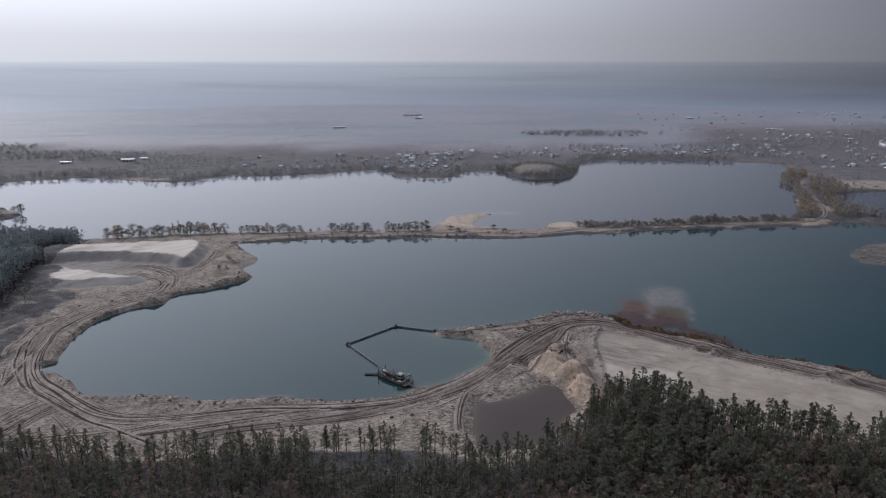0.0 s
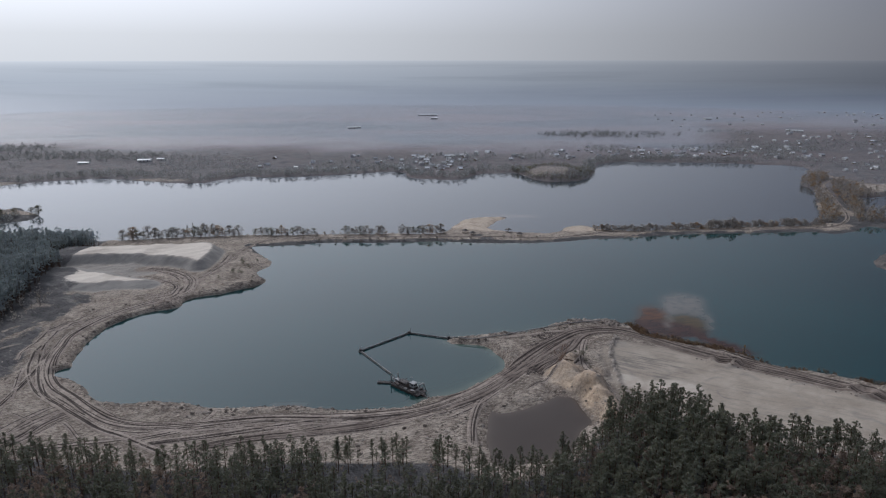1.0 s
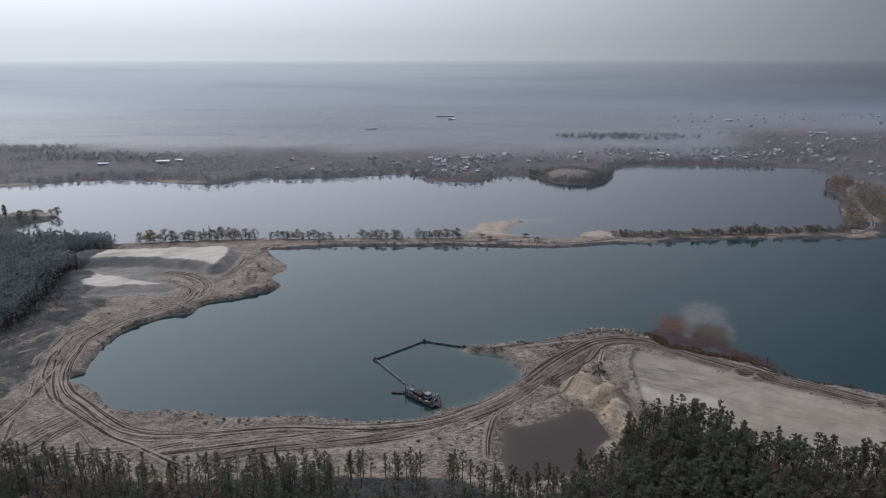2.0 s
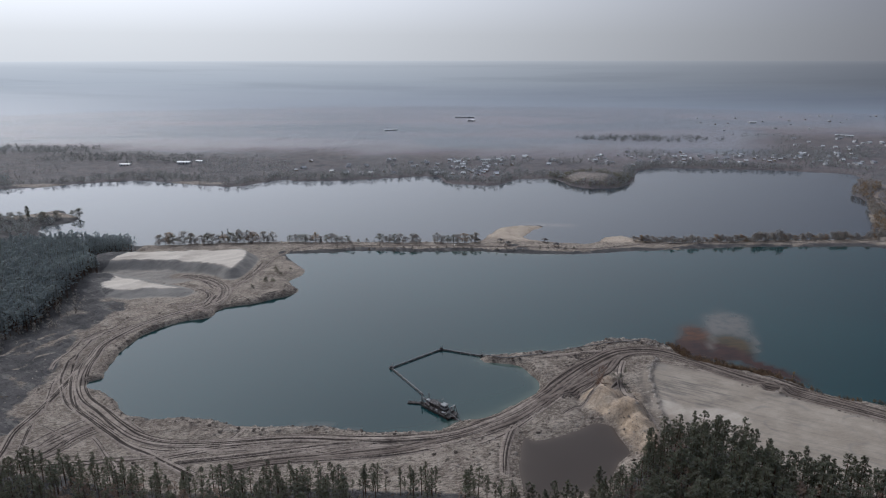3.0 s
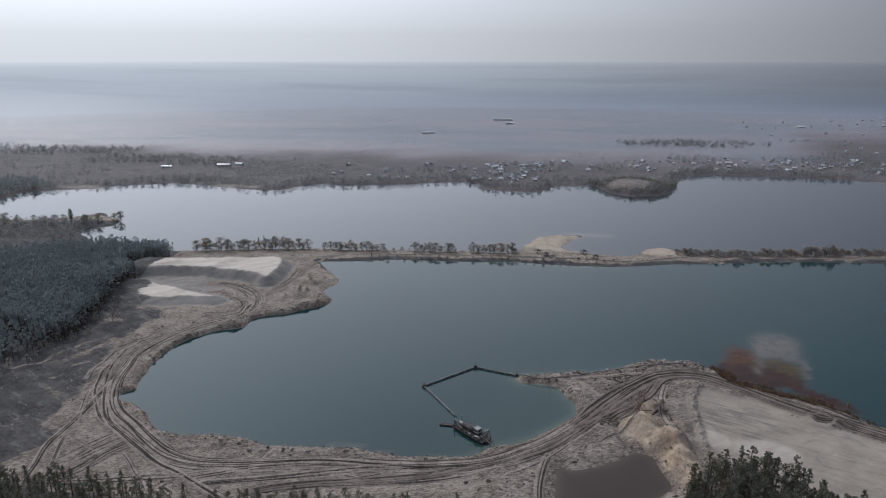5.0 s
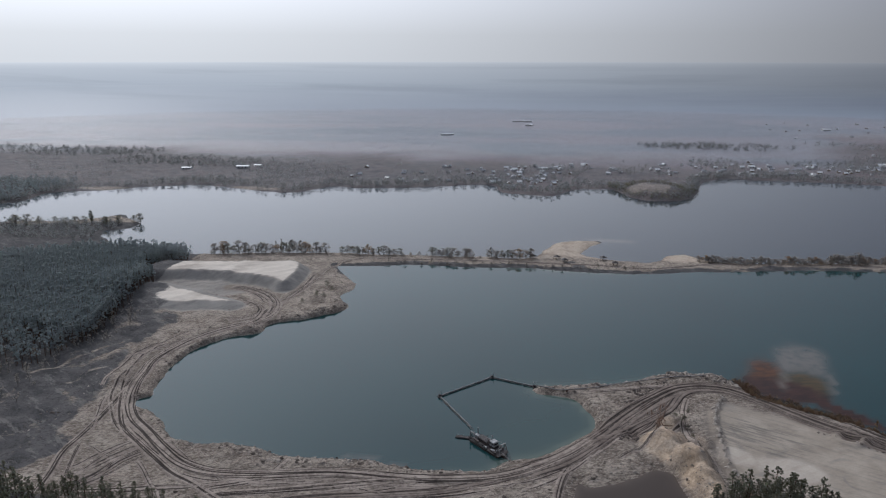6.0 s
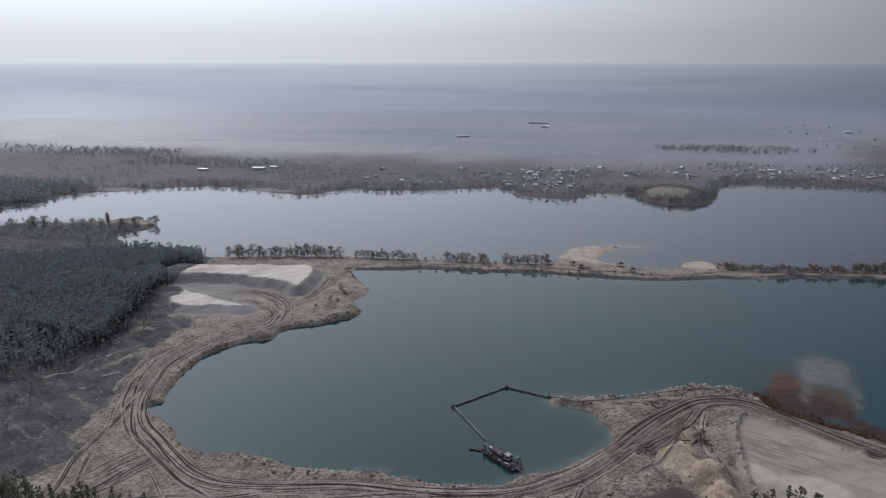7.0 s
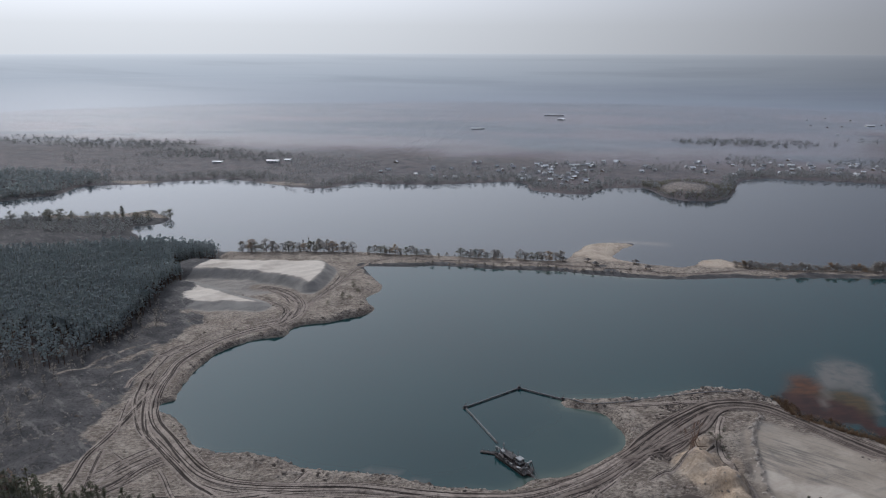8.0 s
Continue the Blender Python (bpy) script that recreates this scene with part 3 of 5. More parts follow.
def land(x, y):
    """Height and cover of the ground at plan points."""
    d1, d2, d3, dp = near_water(x, y)
    d = np.minimum(np.minimum(d1, d2), d3)
    near = step01(-y, -430, -400)
    on_road = np.full(x.shape, 1e3)
    for k, line in road_lines.items():
        on_road = np.minimum(on_road, line_distance(x, y, line, False, 14.0) - ROADS[k][0] / 2)
    off = step01(on_road, -0.5, 4)
    tall = 1.1 + (0.7 + 0.5 * step01(x, -120, -80)) * near - 0.9 * step01(x, 60, 110) * near
    steep = 1.5 + 3.5 * step01(x, -40, 0) + 3 * (1 - near)
    z = np.where(d > 0, tall * step01(d, 0, steep) + 0.25 * step01(d, 6, 30), np.maximum(0.3 * d, -6))
    smooth_plain = step01(area_distance(x, y, plain), -4, 3)
    heaps = (np.maximum(0, fbm(x, y, 8, 4, 21) + 0.05) + 0.45 * np.maximum(0, 0.32 - np.abs(fbm(x + 0.6 * y, y, 9, 3, 22)))) * step01(d, 0.5, 3.5) * (1 - step01(d, 9, 20)) * (3.4 - 2.3 * step01(y - 0.3 * x, 285, 300) * step01(x, -20, 0))
    rolls = (0.5 + 1.1 * (1 - step01(x, -215, -195))) * fbm(x, y, 14, 3, 5) + 0.4 * (0.5 - np.abs(fbm(x, y, 6, 3, 6)))
    z = z + np.where(d > 0, step01(d, 0, 6) * off * (heaps * near + rolls) * (0.12 + 0.88 * smooth_plain), 0)
    # sand shelves of the stockpile, the heap by the pond and its cut face
    sh, sl = area_distance(x, y, shelf_high), area_distance(x, y, shelf_low)
    z = z + 5.6 * (1 - np.clip((sh + 0.3 * fbm(x, y, 5, 2, 31)) / 7.0, 0, 1)) + 3.0 * (1 - np.clip((sl + 0.4 * fbm(x, y, 5, 2, 32)) / 9.0, 0, 1))
    for cx, cy, r, h in ((54, 296, 5.5, 3.4), (50, 283, 7, 2.8), (57, 268, 8, 4.2), (63, 282, 6, 2.2), (59, 256, 6, 2.4), (62, 302, 6, 1.4), (62, 346, 5, 0.9), (50, 341.5, 4, 0.7), (80, 346, 6, 0.8), (33, 335, 4, 0.5),
                         (-140, 448, 7, 1.6), (-146, 420, 8, 1.5), (-206, 300, 14, 1.8), (-214, 330, 16, 2.0)):
        q = np.hypot(x - cx, y - cy) / r + 0.3 * fbm(x, y, 4, 3, 44)
        z = z + h * (1 - step01(q, 0.25, 1.15))
    in_bank = 1 - step01(area_distance(x, y, pond_bank) + 1.5 * fbm(x, y, 5, 3, 46), -1.0, 2.5)
    up = line_distance(x, y, bank_foot, False, 30.0)
    z = z + in_bank * (3.6 * step01(up, 0.5, 6) - 2.0 * step01(up, 8, 13) + 1.6 * np.abs(fbm(x, y, 6, 4, 47)))
    in_gully = np.exp(-(line_distance(x, y, gully, False, 20.0) / 1.7) ** 2)
    z = z - 1.3 * in_gully
    z = z + in_bank * 0.4 * fbm(x, y, 2.4, 2, 50)
    for cx, cy, r in ((171, 269, 4.5), (123, 297, 4.0), (128, 299, 2.5)):
        q = np.hypot((x - cx) * 0.8, y - cy)
        z = z + 1.3 * np.exp(-((q - r) / 1.6) ** 2) - 0.7 * np.exp(-(q / (0.6 * r)) ** 2)
    z = np.where(dp < 6, z * step01(dp, -1, 6) + 1.1 * (1 - step01(dp, -1, 6)) - 0.5 * (1 - step01(dp, -4, 0)), z)
    r = np.hypot(x, y)
    z = z - 30 * step01(r, 2060, 2500) + np.where(y > 950, 1.2 * fbm(x, y, 160, 3, 8), 0)
    z = z + np.where(d > 0, 8.0 * (1 - step01(np.hypot((x - 116) / 46, (y - 830) / 42), 0.3, 1.0)) * step01(d, 0, 12), 0)
    shoal = rust_flat(x, y) * (1 - step01(d, 0.5, 5)) * step01(x, 80, 92) * (1 - step01(y, 395, 420))
    z = np.where((shoal > 0) & (d < 3), np.maximum(z, np.minimum(-0.04, -1.15 + 0.7 * shoal + 0.5 * fbm(x, y, 6, 4, 25))), z)
    # covers
    edge = area_distance(x, y, bared) + 5 * fbm(x, y, 16, 4, 51)
    sand = 1 - step01(edge, -3, 5)
    for cx, cy, rx, ry in ((-505, 752, 50, 12), (-440, 604, 62, 17), (-490, 588, 48, 13), (-350, 782, 40, 9), (470, 740, 45, 30), (113, 822, 30, 23), (350, 640, 14, 40)):
        q = np.hypot((x - cx) / rx, (y - cy) / ry) + 0.35 * fbm(x, y, 15, 3, 61)
        sand = np.maximum(sand, (0.5 if cx == 113 else 0.85) * (1 - step01(q, 0.7, 1.1)))
    scrub = step01(fbm(x, y, 18, 4, 71) + 1.0 * step01(y, 470, 500) * (1 - step01(y, 600, 620)) * (1 - step01(d1, 4, 9)), 0.45, 0.75)
    west_line = np.interp(y, [190, 250, 290, 330, 360, 400, 430, 440], [-188, -194, -203, -213, -217, -236, -252, -600])
    dark_west = 1 - step01(x + 17 * fbm(x, y, 24, 5, 81), west_line - 7, west_line + 6)
    scrape = np.min([line_distance(x + 2 * fbm(x, y, 9, 3, 84), y + 2 * fbm(x, y, 9, 3, 85), l, False, 12.0) for l in scrapes], 0)
    dark_west = dark_west * (1 - 0.7 * np.exp(-(scrape / 1.5) ** 2) * step01(fbm(x, y, 6, 3, 86), -0.35, 0.25))
    dark_west = dark_west * (1 - 0.22 * np.exp(-((fbm(x, y, 30, 3, 87) - 0.08) / 0.035) ** 2) * step01(x, west_line - 48, west_line - 20))
    sand = sand * (1 - np.clip(0.75 * scrub * (0.35 + step01(y, 440, 500)) + dark_west * (0.88 + 0.5 * fbm(x, y, 11, 4, 83)), 0, 1))
    sand = np.where(area_distance(x, y, isle) < 3, 0.38 + 0.2 * fbm(x, y, 12, 3, 12), sand)
    settled = 1 - step01(y + 60 * fbm(x, y, 90, 3, 91), 960 + 280 * step01(x, 360, 560), 1180 + 420 * step01(x, 360, 560))
    litter = 0.8 * settled + 0.2 * (1 - step01(y, 700, 760))
    shelves = np.maximum(1 - step01(sh, -0.9, 0.2), 1 - step01(sl, -0.9, 0.2))
    ridge = line_distance(x, y, road_lines["edge"] + (1.8, 0))
    z = z + (1.5 + 0.8 * fbm(x, y, 5, 3, 49)) * np.exp(-(ridge / 1.4) ** 2)
    pale = np.maximum((0.5 + 0.25 * fbm(x, y, 26, 3, 96)) * (1 - step01(area_distance(x, y, plain) + 3 * fbm(x, y, 9, 3, 95), -5, 2)), shelves)
    flat_sand = 1 - step01(area_distance(x, y, plain) + 2 * fbm(x, y, 9, 3, 95), -3, 1)
    slope = np.maximum(1 - step01(sh + 1.2 * fbm(x, y, 9, 3, 97), 7, 9), 1 - step01(sl + 2 * fbm(x, y, 9, 3, 98), 8, 11))
    slope = np.maximum(slope, 0.85 * (1 - step01(area_distance(x, y, grey_floor) + 4 * fbm(x, y, 12, 3, 99), -3, 3)))
    even = np.clip(flat_sand + slope, 0, 1)
    # mask for the grey floor and for shade painted on the stockpile flanks
    silt_or_shade = np.clip(slope - 1.2 * shelves, 0, 1) * (1 - step01(x, -165, -155)) * step01(on_road, 0, 3)
    beach = step01(y, 538, 552) * np.maximum(1 - step01(np.hypot(x - 25, y - 580), 30, 45), 1 - step01(np.hypot(x - 100, y - 565), 16, 26))
    pale = np.maximum(pale, 0.35 * beach)
    ochre = (1 - step01(np.hypot((x - 55 - 0.2 * (280 - y)) / 11, (y - 279) / 25) + 0.5 * fbm(x, y, 7, 4, 99), 0.5, 1.0)) * step01(dp, 0.5, 3)
    ochre = np.maximum(0.6 * ochre, in_bank * (0.75 + 0.5 * fbm(x, y, 5, 3, 48)))
    mud = 0.6 * (1 - 0.9 * np.clip(2 * ochre, 0, 1)) * (1 - step01(line_distance(x, y, road_lines["spit"]) + 7 * fbm(x, y, 10, 4, 37), 5, 17)) * step01(x, 0, 25) * (1 - step01(x, 92, 108)) * (1 - flat_sand)
    wet = np.clip(mud + (0.5 + 0.5 * step01(x, -150, -100)) * np.exp(-np.maximum(np.minimum(d, dp), 0) / 1.3) + 0.55 * (1 - step01(on_road, 0, 3)) * (1 - step01(y, 480, 520)), 0, 1) * (1 - shelves)
    wet = np.maximum(wet, 0.9 * in_gully)
    ochre = np.maximum(ochre, 0.75 * beach)
    washed = np.maximum(lobe(x, y, 73, 276, 9.5, 7.5, -15, 34, 0.25), lobe(x, y, 93, 270, 14, 9, -8, 35, 0.25))
    scoured = flat_sand * np.clip((1 - step01(np.hypot((x - 84) / 26, (y - 290) / 22) + 0.4 * fbm(x, y, 10, 3, 36), 0.4, 1.1)) - washed, 0, 1)
    flat_sand = flat_sand * (1 - 0.8 * washed)
    pale = np.maximum(pale * (1 - 0.3 * flat_sand), 0.42 * washed)
    return z, dict(sand=sand, litter=litter, pale=pale, wet=wet, ochre=ochre, even=even, level=flat_sand, scoured=scoured, silt_or_shade=silt_or_shade, rust=np.clip(shoal, 0, 1), settled=step01(y, 640, 740)), (d1, d2, d3, dp)


def ground_z(points):
    p = np.atleast_2d(np.asarray(points, float))
    return land(p[:, 0], p[:, 1])[0]


# ---- ground and water ----
def grid_axis(lo, hi, fine, power, ends):
    v = list(np.arange(lo, hi, fine))
    for sign, store in ((1, v), (-1, [])):
        at, s = (v[-1], fine) if sign > 0 else (v[0], fine)
        extra = []
        while abs(at) < ends[sign > 0]:
            s *= power[0] if abs(at) < 700 else power[1]
            at += sign * s
            extra.append(at)
        v = v + extra if sign > 0 else extra[::-1] + v
    return np.array(v)


gx = grid_axis(-262, 215, 1.2, (1.04, 1.12), (5200, 5200))
gy = [150.0]
while gy[-1] < 5100:
    gy.append(gy[-1] + 1.15 * max(1.0, gy[-1] / 380) ** 1.9)
back = [150.0]
while back[-1] > -3000:
    back.append(back[-1] - max(4.0, (150 - back[-1]) * 0.25))
gy = np.array(back[:0:-1] + gy)
X, Y = (a.ravel() for a in np.meshgrid(gx, gy))
Z, covers, (D1, D2, D3, DP) = land(X, Y)
index = np.arange(len(X)).reshape(len(gy), len(gx))
quads = np.stack([index[:-1, :-1], index[:-1, 1:], index[1:, 1:], index[1:, :-1]], -1).reshape(-1, 4)
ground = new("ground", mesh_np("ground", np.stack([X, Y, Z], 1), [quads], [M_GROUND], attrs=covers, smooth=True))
tagged(ground, "sandy quarry ground with forest floor and far fields", "ground", kind="structure")


def water(name, dist, level, material, label, region, stride):
    i, j = np.arange(0, len(gy), stride), np.arange(0, len(gx), stride)
    i, j = i[(gy[i] > region[2]) & (gy[i] < region[3])], j[(gx[j] > region[0]) & (gx[j] < region[1])]
    keep = index[np.ix_(i, j)]
    d, x, y = dist[keep], X[keep], Y[keep]
    n = np.arange(keep.size).reshape(keep.shape)
    q = np.stack([n[:-1, :-1], n[:-1, 1:], n[1:, 1:], n[1:, :-1]], -1).reshape(-1, 4)
    q = q[(d.ravel()[q].min(1) < 2.0)]
    used, flat = np.unique(q, return_inverse=True)
    d, x, y = d.ravel()[used], x.ravel()[used], y.ravel()[used]
    shore = np.clip(-d, 0, None)
    shallow = (np.exp(-shore / 1.6) * 0.85 + 0.22 * np.exp(-shore / 12)) * (0.12 + 0.88 * step01(x, -60, -10) * (1 - step01(x, 30, 80)))
    bay = blob(x, y, 4, 286, 38, 28, 40, 13) * 0.10
    tail = blob(x, y, 52, 606, 26, 6, 4, 15) * 0.9
    foot, rust, olive, cloud = shoal_parts(x, y)
    drift = 0.35 * np.maximum(lobe(x, y, -70, 256.5, 13, 1.6, -8, 56, 0.5), lobe(x, y, -57, 253, 9, 1.0, -18, 57, 0.5))
    silt_or_shade = 0.8 * cloud + tail + drift
    me = mesh_np(name, np.stack([x, y, np.full(x.shape, level)], 1), [flat.reshape(-1, 4)], [material],
                 attrs=dict(shallow=np.clip(shallow + bay, 0, 1), rust=rust, olive=olive, foot=foot, silt_or_shade=np.clip(silt_or_shade, 0, 1)), smooth=True)
    return tagged(new(name, me), label, "water", kind="structure")


water("lake_water", D1, 0.0, M_LAKE, "calm teal quarry lake", (-400, 1000, 150, 640), 3)
water("far_lake_water", D2, 0.0, M_FARLAKE, "calm grey lake beyond the sand dam", (-760, 520, 480, 1000), 3)
water("east_lake_water", D3, 0.0, M_FARLAKE, "small grey lake beside the village", (330, 620, 560, 760), 1)
water("pond_water", DP, 1.1, M_POND, "muddy brown pond beside the forest", (-10, 75, 200, 280), 1)


# ---- wheel tracks ----
def rut_material(name, damp):
    n = Nodes(name)
    rut = n.attr("rut")
    a, b, fine = n.noise(6, 4), n.noise(1.3, 5, 0.7), n.noise(0.45, 4, 0.7)
    # ridges coloured paler for the light they catch, ruts dark as damp sand
    ridge = n.mix(n.grey(a, 0.35, 0.65), (0.2, 0.163, 0.137), (0.36, 0.303, 0.256))
    ridge = n.mix(n.calc("MULTIPLY", n.grey(b, 0.54, 0.62), 0.6), ridge, (0.09, 0.072, 0.061))
    ridge = n.mix(n.calc("MULTIPLY", n.grey(b, 0.45, 0.38), 0.6), ridge, (0.38, 0.325, 0.275))
    ridge = n.mix(damp, ridge, n.mix(n.grey(a, 0.35, 0.65), (0.095, 0.073, 0.061), (0.15, 0.117, 0.099)))
    low = n.mix(n.grey(a, 0.35, 0.65), (0.035, 0.028, 0.024), (0.07, 0.056, 0.048))
    c = n.mix(n.grey(n.calc("ADD", rut, n.calc("MULTIPLY", n.calc("SUBTRACT", b, 0.5), 0.6)), 0.10, 0.42), ridge, low)
    n.bump(n.calc("ADD", b, n.calc("MULTIPLY", fine, 0.6)), 0.8, 0.35)
    return n.done(c, 0.88, 0.15)


M_RUT, M_DAMPRUT = rut_material("rutted_sand", 0.0), rut_material("damp_rutted_sand", 0.6)


def track(name, points, width, ruts, seed, label, lift=0.0):
    rng = np.random.default_rng(seed)
    line = curve(points, 2.2)
    tang = np.gradient(line, axis=0)
    tang /= np.linalg.norm(tang, axis=1)[:, None]
    side = np.stack([tang[:, 1], -tang[:, 0]], 1)
    across = np.linspace(-width / 2, width / 2, max(9, int(width / 0.125)))
    s = np.cumsum(np.r_[0, np.linalg.norm(np.diff(line, axis=0), axis=1)])
    grid = line[:, None, :] + side[:, None, :] * across[None, :, None]
    depth = np.zeros(grid.shape[:2])
    ruts = int(ruts * 1.1 + 0.5)
    for k in range(ruts):
        mid = (k + 0.5) / ruts * (width - 1.2) - (width - 1.2) / 2
        mid = mid + (0.5 + 0.11 * width) * (value_noise(s / 60 + 7.7 * k, s * 0 + k, seed) * 2 - 1) + 0.12 * (value_noise(s / 14 + 3.3 * k, s * 0 + k, seed + 1) * 2 - 1)
        strength = 0.35 + 0.95 * value_noise(s / 45 + 1.9 * k, s * 0 + 5 + k, seed + 2)
        depth += strength[:, None] * np.exp(-((across[None] - mid[:, None]) / 0.2) ** 2)
    depth = np.clip(depth, 0, 1.2)
    fade = np.minimum(1, (width / 2 - np.abs(across)) / 0.7)[None] * np.minimum(1, np.minimum(s, s[-1] - s) / 6)[:, None]
    g = ground_z(grid.reshape(-1, 2)).reshape(depth.shape)
    # even out along the way: the wheels flatten the ground
    z = g - 0.06 + fade * (0.30 + lift - 0.24 * depth)
    n = np.arange(depth.size).reshape(depth.shape)
    q = np.stack([n[:-1, :-1], n[:-1, 1:], n[1:, 1:], n[1:, :-1]], -1).reshape(-1, 4)
    me = mesh_np(name, np.concatenate([grid, z[..., None]], -1).reshape(-1, 3), [q], [M_DAMPRUT if name in ("road_spit", "road_fan_a", "road_fan_b", "road_lower") else M_RUT], attrs=dict(rut=(depth * (0.3 + 0.7 * fade)).ravel()), smooth=True)
    return tagged(new(name, me), label, "dirt track", kind="structure")


# older tracks lie under those driven last
LAYERS = {"haul": 0.24, "west": 0.08, "low_c": 0.12, "low_b": 0.05, "spit": 0.16, "forest": 0.12, "lower": 0.08, "fan_a": 0.2, "shelf": 0.12, "cross": 0.05}
for number, (key, (w, r, p)) in enumerate(ROADS.items()):
    if key != "edge":
        track("road_" + key, p, w, r, 100 + 10 * number, "rutted dirt track in damp sand", LAYERS.get(key, 0.0))


# ---- hazy distance, kilometres behind the place ----
def distance_material():
    n = Nodes("hazy_distance")
    where = n.put("NewGeometry").outputs["Position"]
    way = n.put("VectorMath", Vector=where)
    way.operation = "NORMALIZE"
    dot = n.t.nodes.new("ShaderNodeVectorMath")
    dot.operation = "DOT_PRODUCT"
    n.t.links.new(way.outputs[0], dot.inputs[0])
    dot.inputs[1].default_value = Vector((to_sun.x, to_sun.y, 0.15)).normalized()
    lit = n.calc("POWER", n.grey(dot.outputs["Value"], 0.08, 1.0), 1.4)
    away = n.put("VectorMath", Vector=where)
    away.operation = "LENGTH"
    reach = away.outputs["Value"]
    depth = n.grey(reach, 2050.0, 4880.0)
    # haze painted into the colour: paler with distance and towards the sun
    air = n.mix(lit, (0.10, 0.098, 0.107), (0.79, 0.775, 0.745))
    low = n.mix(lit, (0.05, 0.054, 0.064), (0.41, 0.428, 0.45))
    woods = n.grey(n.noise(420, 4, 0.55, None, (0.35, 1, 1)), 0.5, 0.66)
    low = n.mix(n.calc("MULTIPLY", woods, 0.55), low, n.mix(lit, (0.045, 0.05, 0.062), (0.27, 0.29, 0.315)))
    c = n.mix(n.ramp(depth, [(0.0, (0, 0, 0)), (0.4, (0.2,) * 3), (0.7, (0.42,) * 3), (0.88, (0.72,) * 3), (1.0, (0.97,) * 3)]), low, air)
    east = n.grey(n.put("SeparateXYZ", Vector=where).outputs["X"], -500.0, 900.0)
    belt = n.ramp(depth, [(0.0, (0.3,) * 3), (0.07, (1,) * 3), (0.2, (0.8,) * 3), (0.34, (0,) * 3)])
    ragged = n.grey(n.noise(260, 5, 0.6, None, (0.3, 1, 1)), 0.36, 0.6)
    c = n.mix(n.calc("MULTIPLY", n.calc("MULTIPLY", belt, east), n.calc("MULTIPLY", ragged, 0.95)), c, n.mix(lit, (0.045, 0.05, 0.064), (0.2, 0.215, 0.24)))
    # no lamp: the painted haze is given off as light
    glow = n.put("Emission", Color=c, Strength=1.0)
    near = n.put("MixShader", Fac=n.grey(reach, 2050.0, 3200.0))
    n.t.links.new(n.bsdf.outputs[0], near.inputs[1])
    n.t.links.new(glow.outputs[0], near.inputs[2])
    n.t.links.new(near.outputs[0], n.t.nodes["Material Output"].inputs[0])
    n.bsdf.inputs["Sheen Weight"].default_value = 0.5
    n.bsdf.inputs["Sheen Roughness"].default_value = 0.45
    n.bsdf.inputs["Sheen Tint"].default_value = (0.70, 0.82, 1.0, 1)
    return n.done((0.118, 0.128, 0.143), 0.42, 0.5)


rr, aa = np.linspace(2050, 4880, 40), np.linspace(0, 2 * math.pi, 181)
R, A = (v.ravel() for v in np.meshgrid(rr, aa))
ring = np.arange(len(R)).reshape(181, 40)
quads = np.stack([ring[:-1, :-1], ring[1:, :-1], ring[1:, 1:], ring[:-1, 1:]], -1).reshape(-1, 4)
rise = 124.5 * step01(R, 2050, 4880)
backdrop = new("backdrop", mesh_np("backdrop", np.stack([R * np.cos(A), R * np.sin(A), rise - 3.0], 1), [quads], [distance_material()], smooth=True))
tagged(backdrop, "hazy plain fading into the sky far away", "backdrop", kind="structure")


# ---- trees ----
def leaf_cloud(rng, centres, radii, count, size, flat=1.0, lay=1.0):
    """Small leaf or needle tufts, one triangle each, scattered in balls round the centres."""
    c = np.repeat(np.asarray(centres, float), count, 0)
    r = np.repeat(np.asarray(radii, float), count)
    d = rng.normal(size=c.shape)
    d /= np.linalg.norm(d, axis=1)[:, None]
    p = c + d * (r * rng.random(len(r)) ** 0.45)[:, None] * (1, 1, flat)
    u, v = rng.normal(size=p.shape) * (1, 1, lay), rng.normal(size=p.shape) * (1, 1, lay)
    u /= np.linalg.norm(u, axis=1)[:, None]
    v /= np.linalg.norm(v, axis=1)[:, None]
    s = (size * (0.6 + 0.8 * rng.random(len(r))))[:, None]
    return np.stack([p + u * s, p - 0.5 * u * s + v * s * 0.7, p - 0.5 * u * s - v * s * 0.7], 1).reshape(-1, 3)


def tube(points, radii, sides):
    """Rings along a bent line, joined by triangles."""
    p = np.asarray(points, float)
    a = np.arange(sides) * 2 * math.pi / sides
    way = np.gradient(p, axis=0)
    way /= np.linalg.norm(way, axis=1)[:, None]
    u = np.cross(way, (0.3, 0.9, 0.1))
    u /= np.linalg.norm(u, axis=1)[:, None]
    v = np.cross(way, u)
    ring = p[:, None] + np.asarray(radii)[:, None, None] * (np.cos(a)[None, :, None] * u[:, None] + np.sin(a)[None, :, None] * v[:, None])
    n = np.arange(len(p) * sides).reshape(len(p), sides)
    m = np.roll(n, -1, 1)
    q = np.stack([n[:-1], m[:-1], m[1:], n[1:]], -1).reshape(-1, 4)
    return ring.reshape(-1, 3), np.vstack([q[:, [0, 1, 2]], q[:, [0, 2, 3]]])


def join(pieces):
    vs, fs, k = [], [], 0
    for v, f in pieces:
        vs.append(v)
        fs.append(f + k)
        k += len(v)
    return np.vstack(vs), np.vstack(fs)


def triangles(v):
    return np.arange(len(v)).reshape(-1, 3)


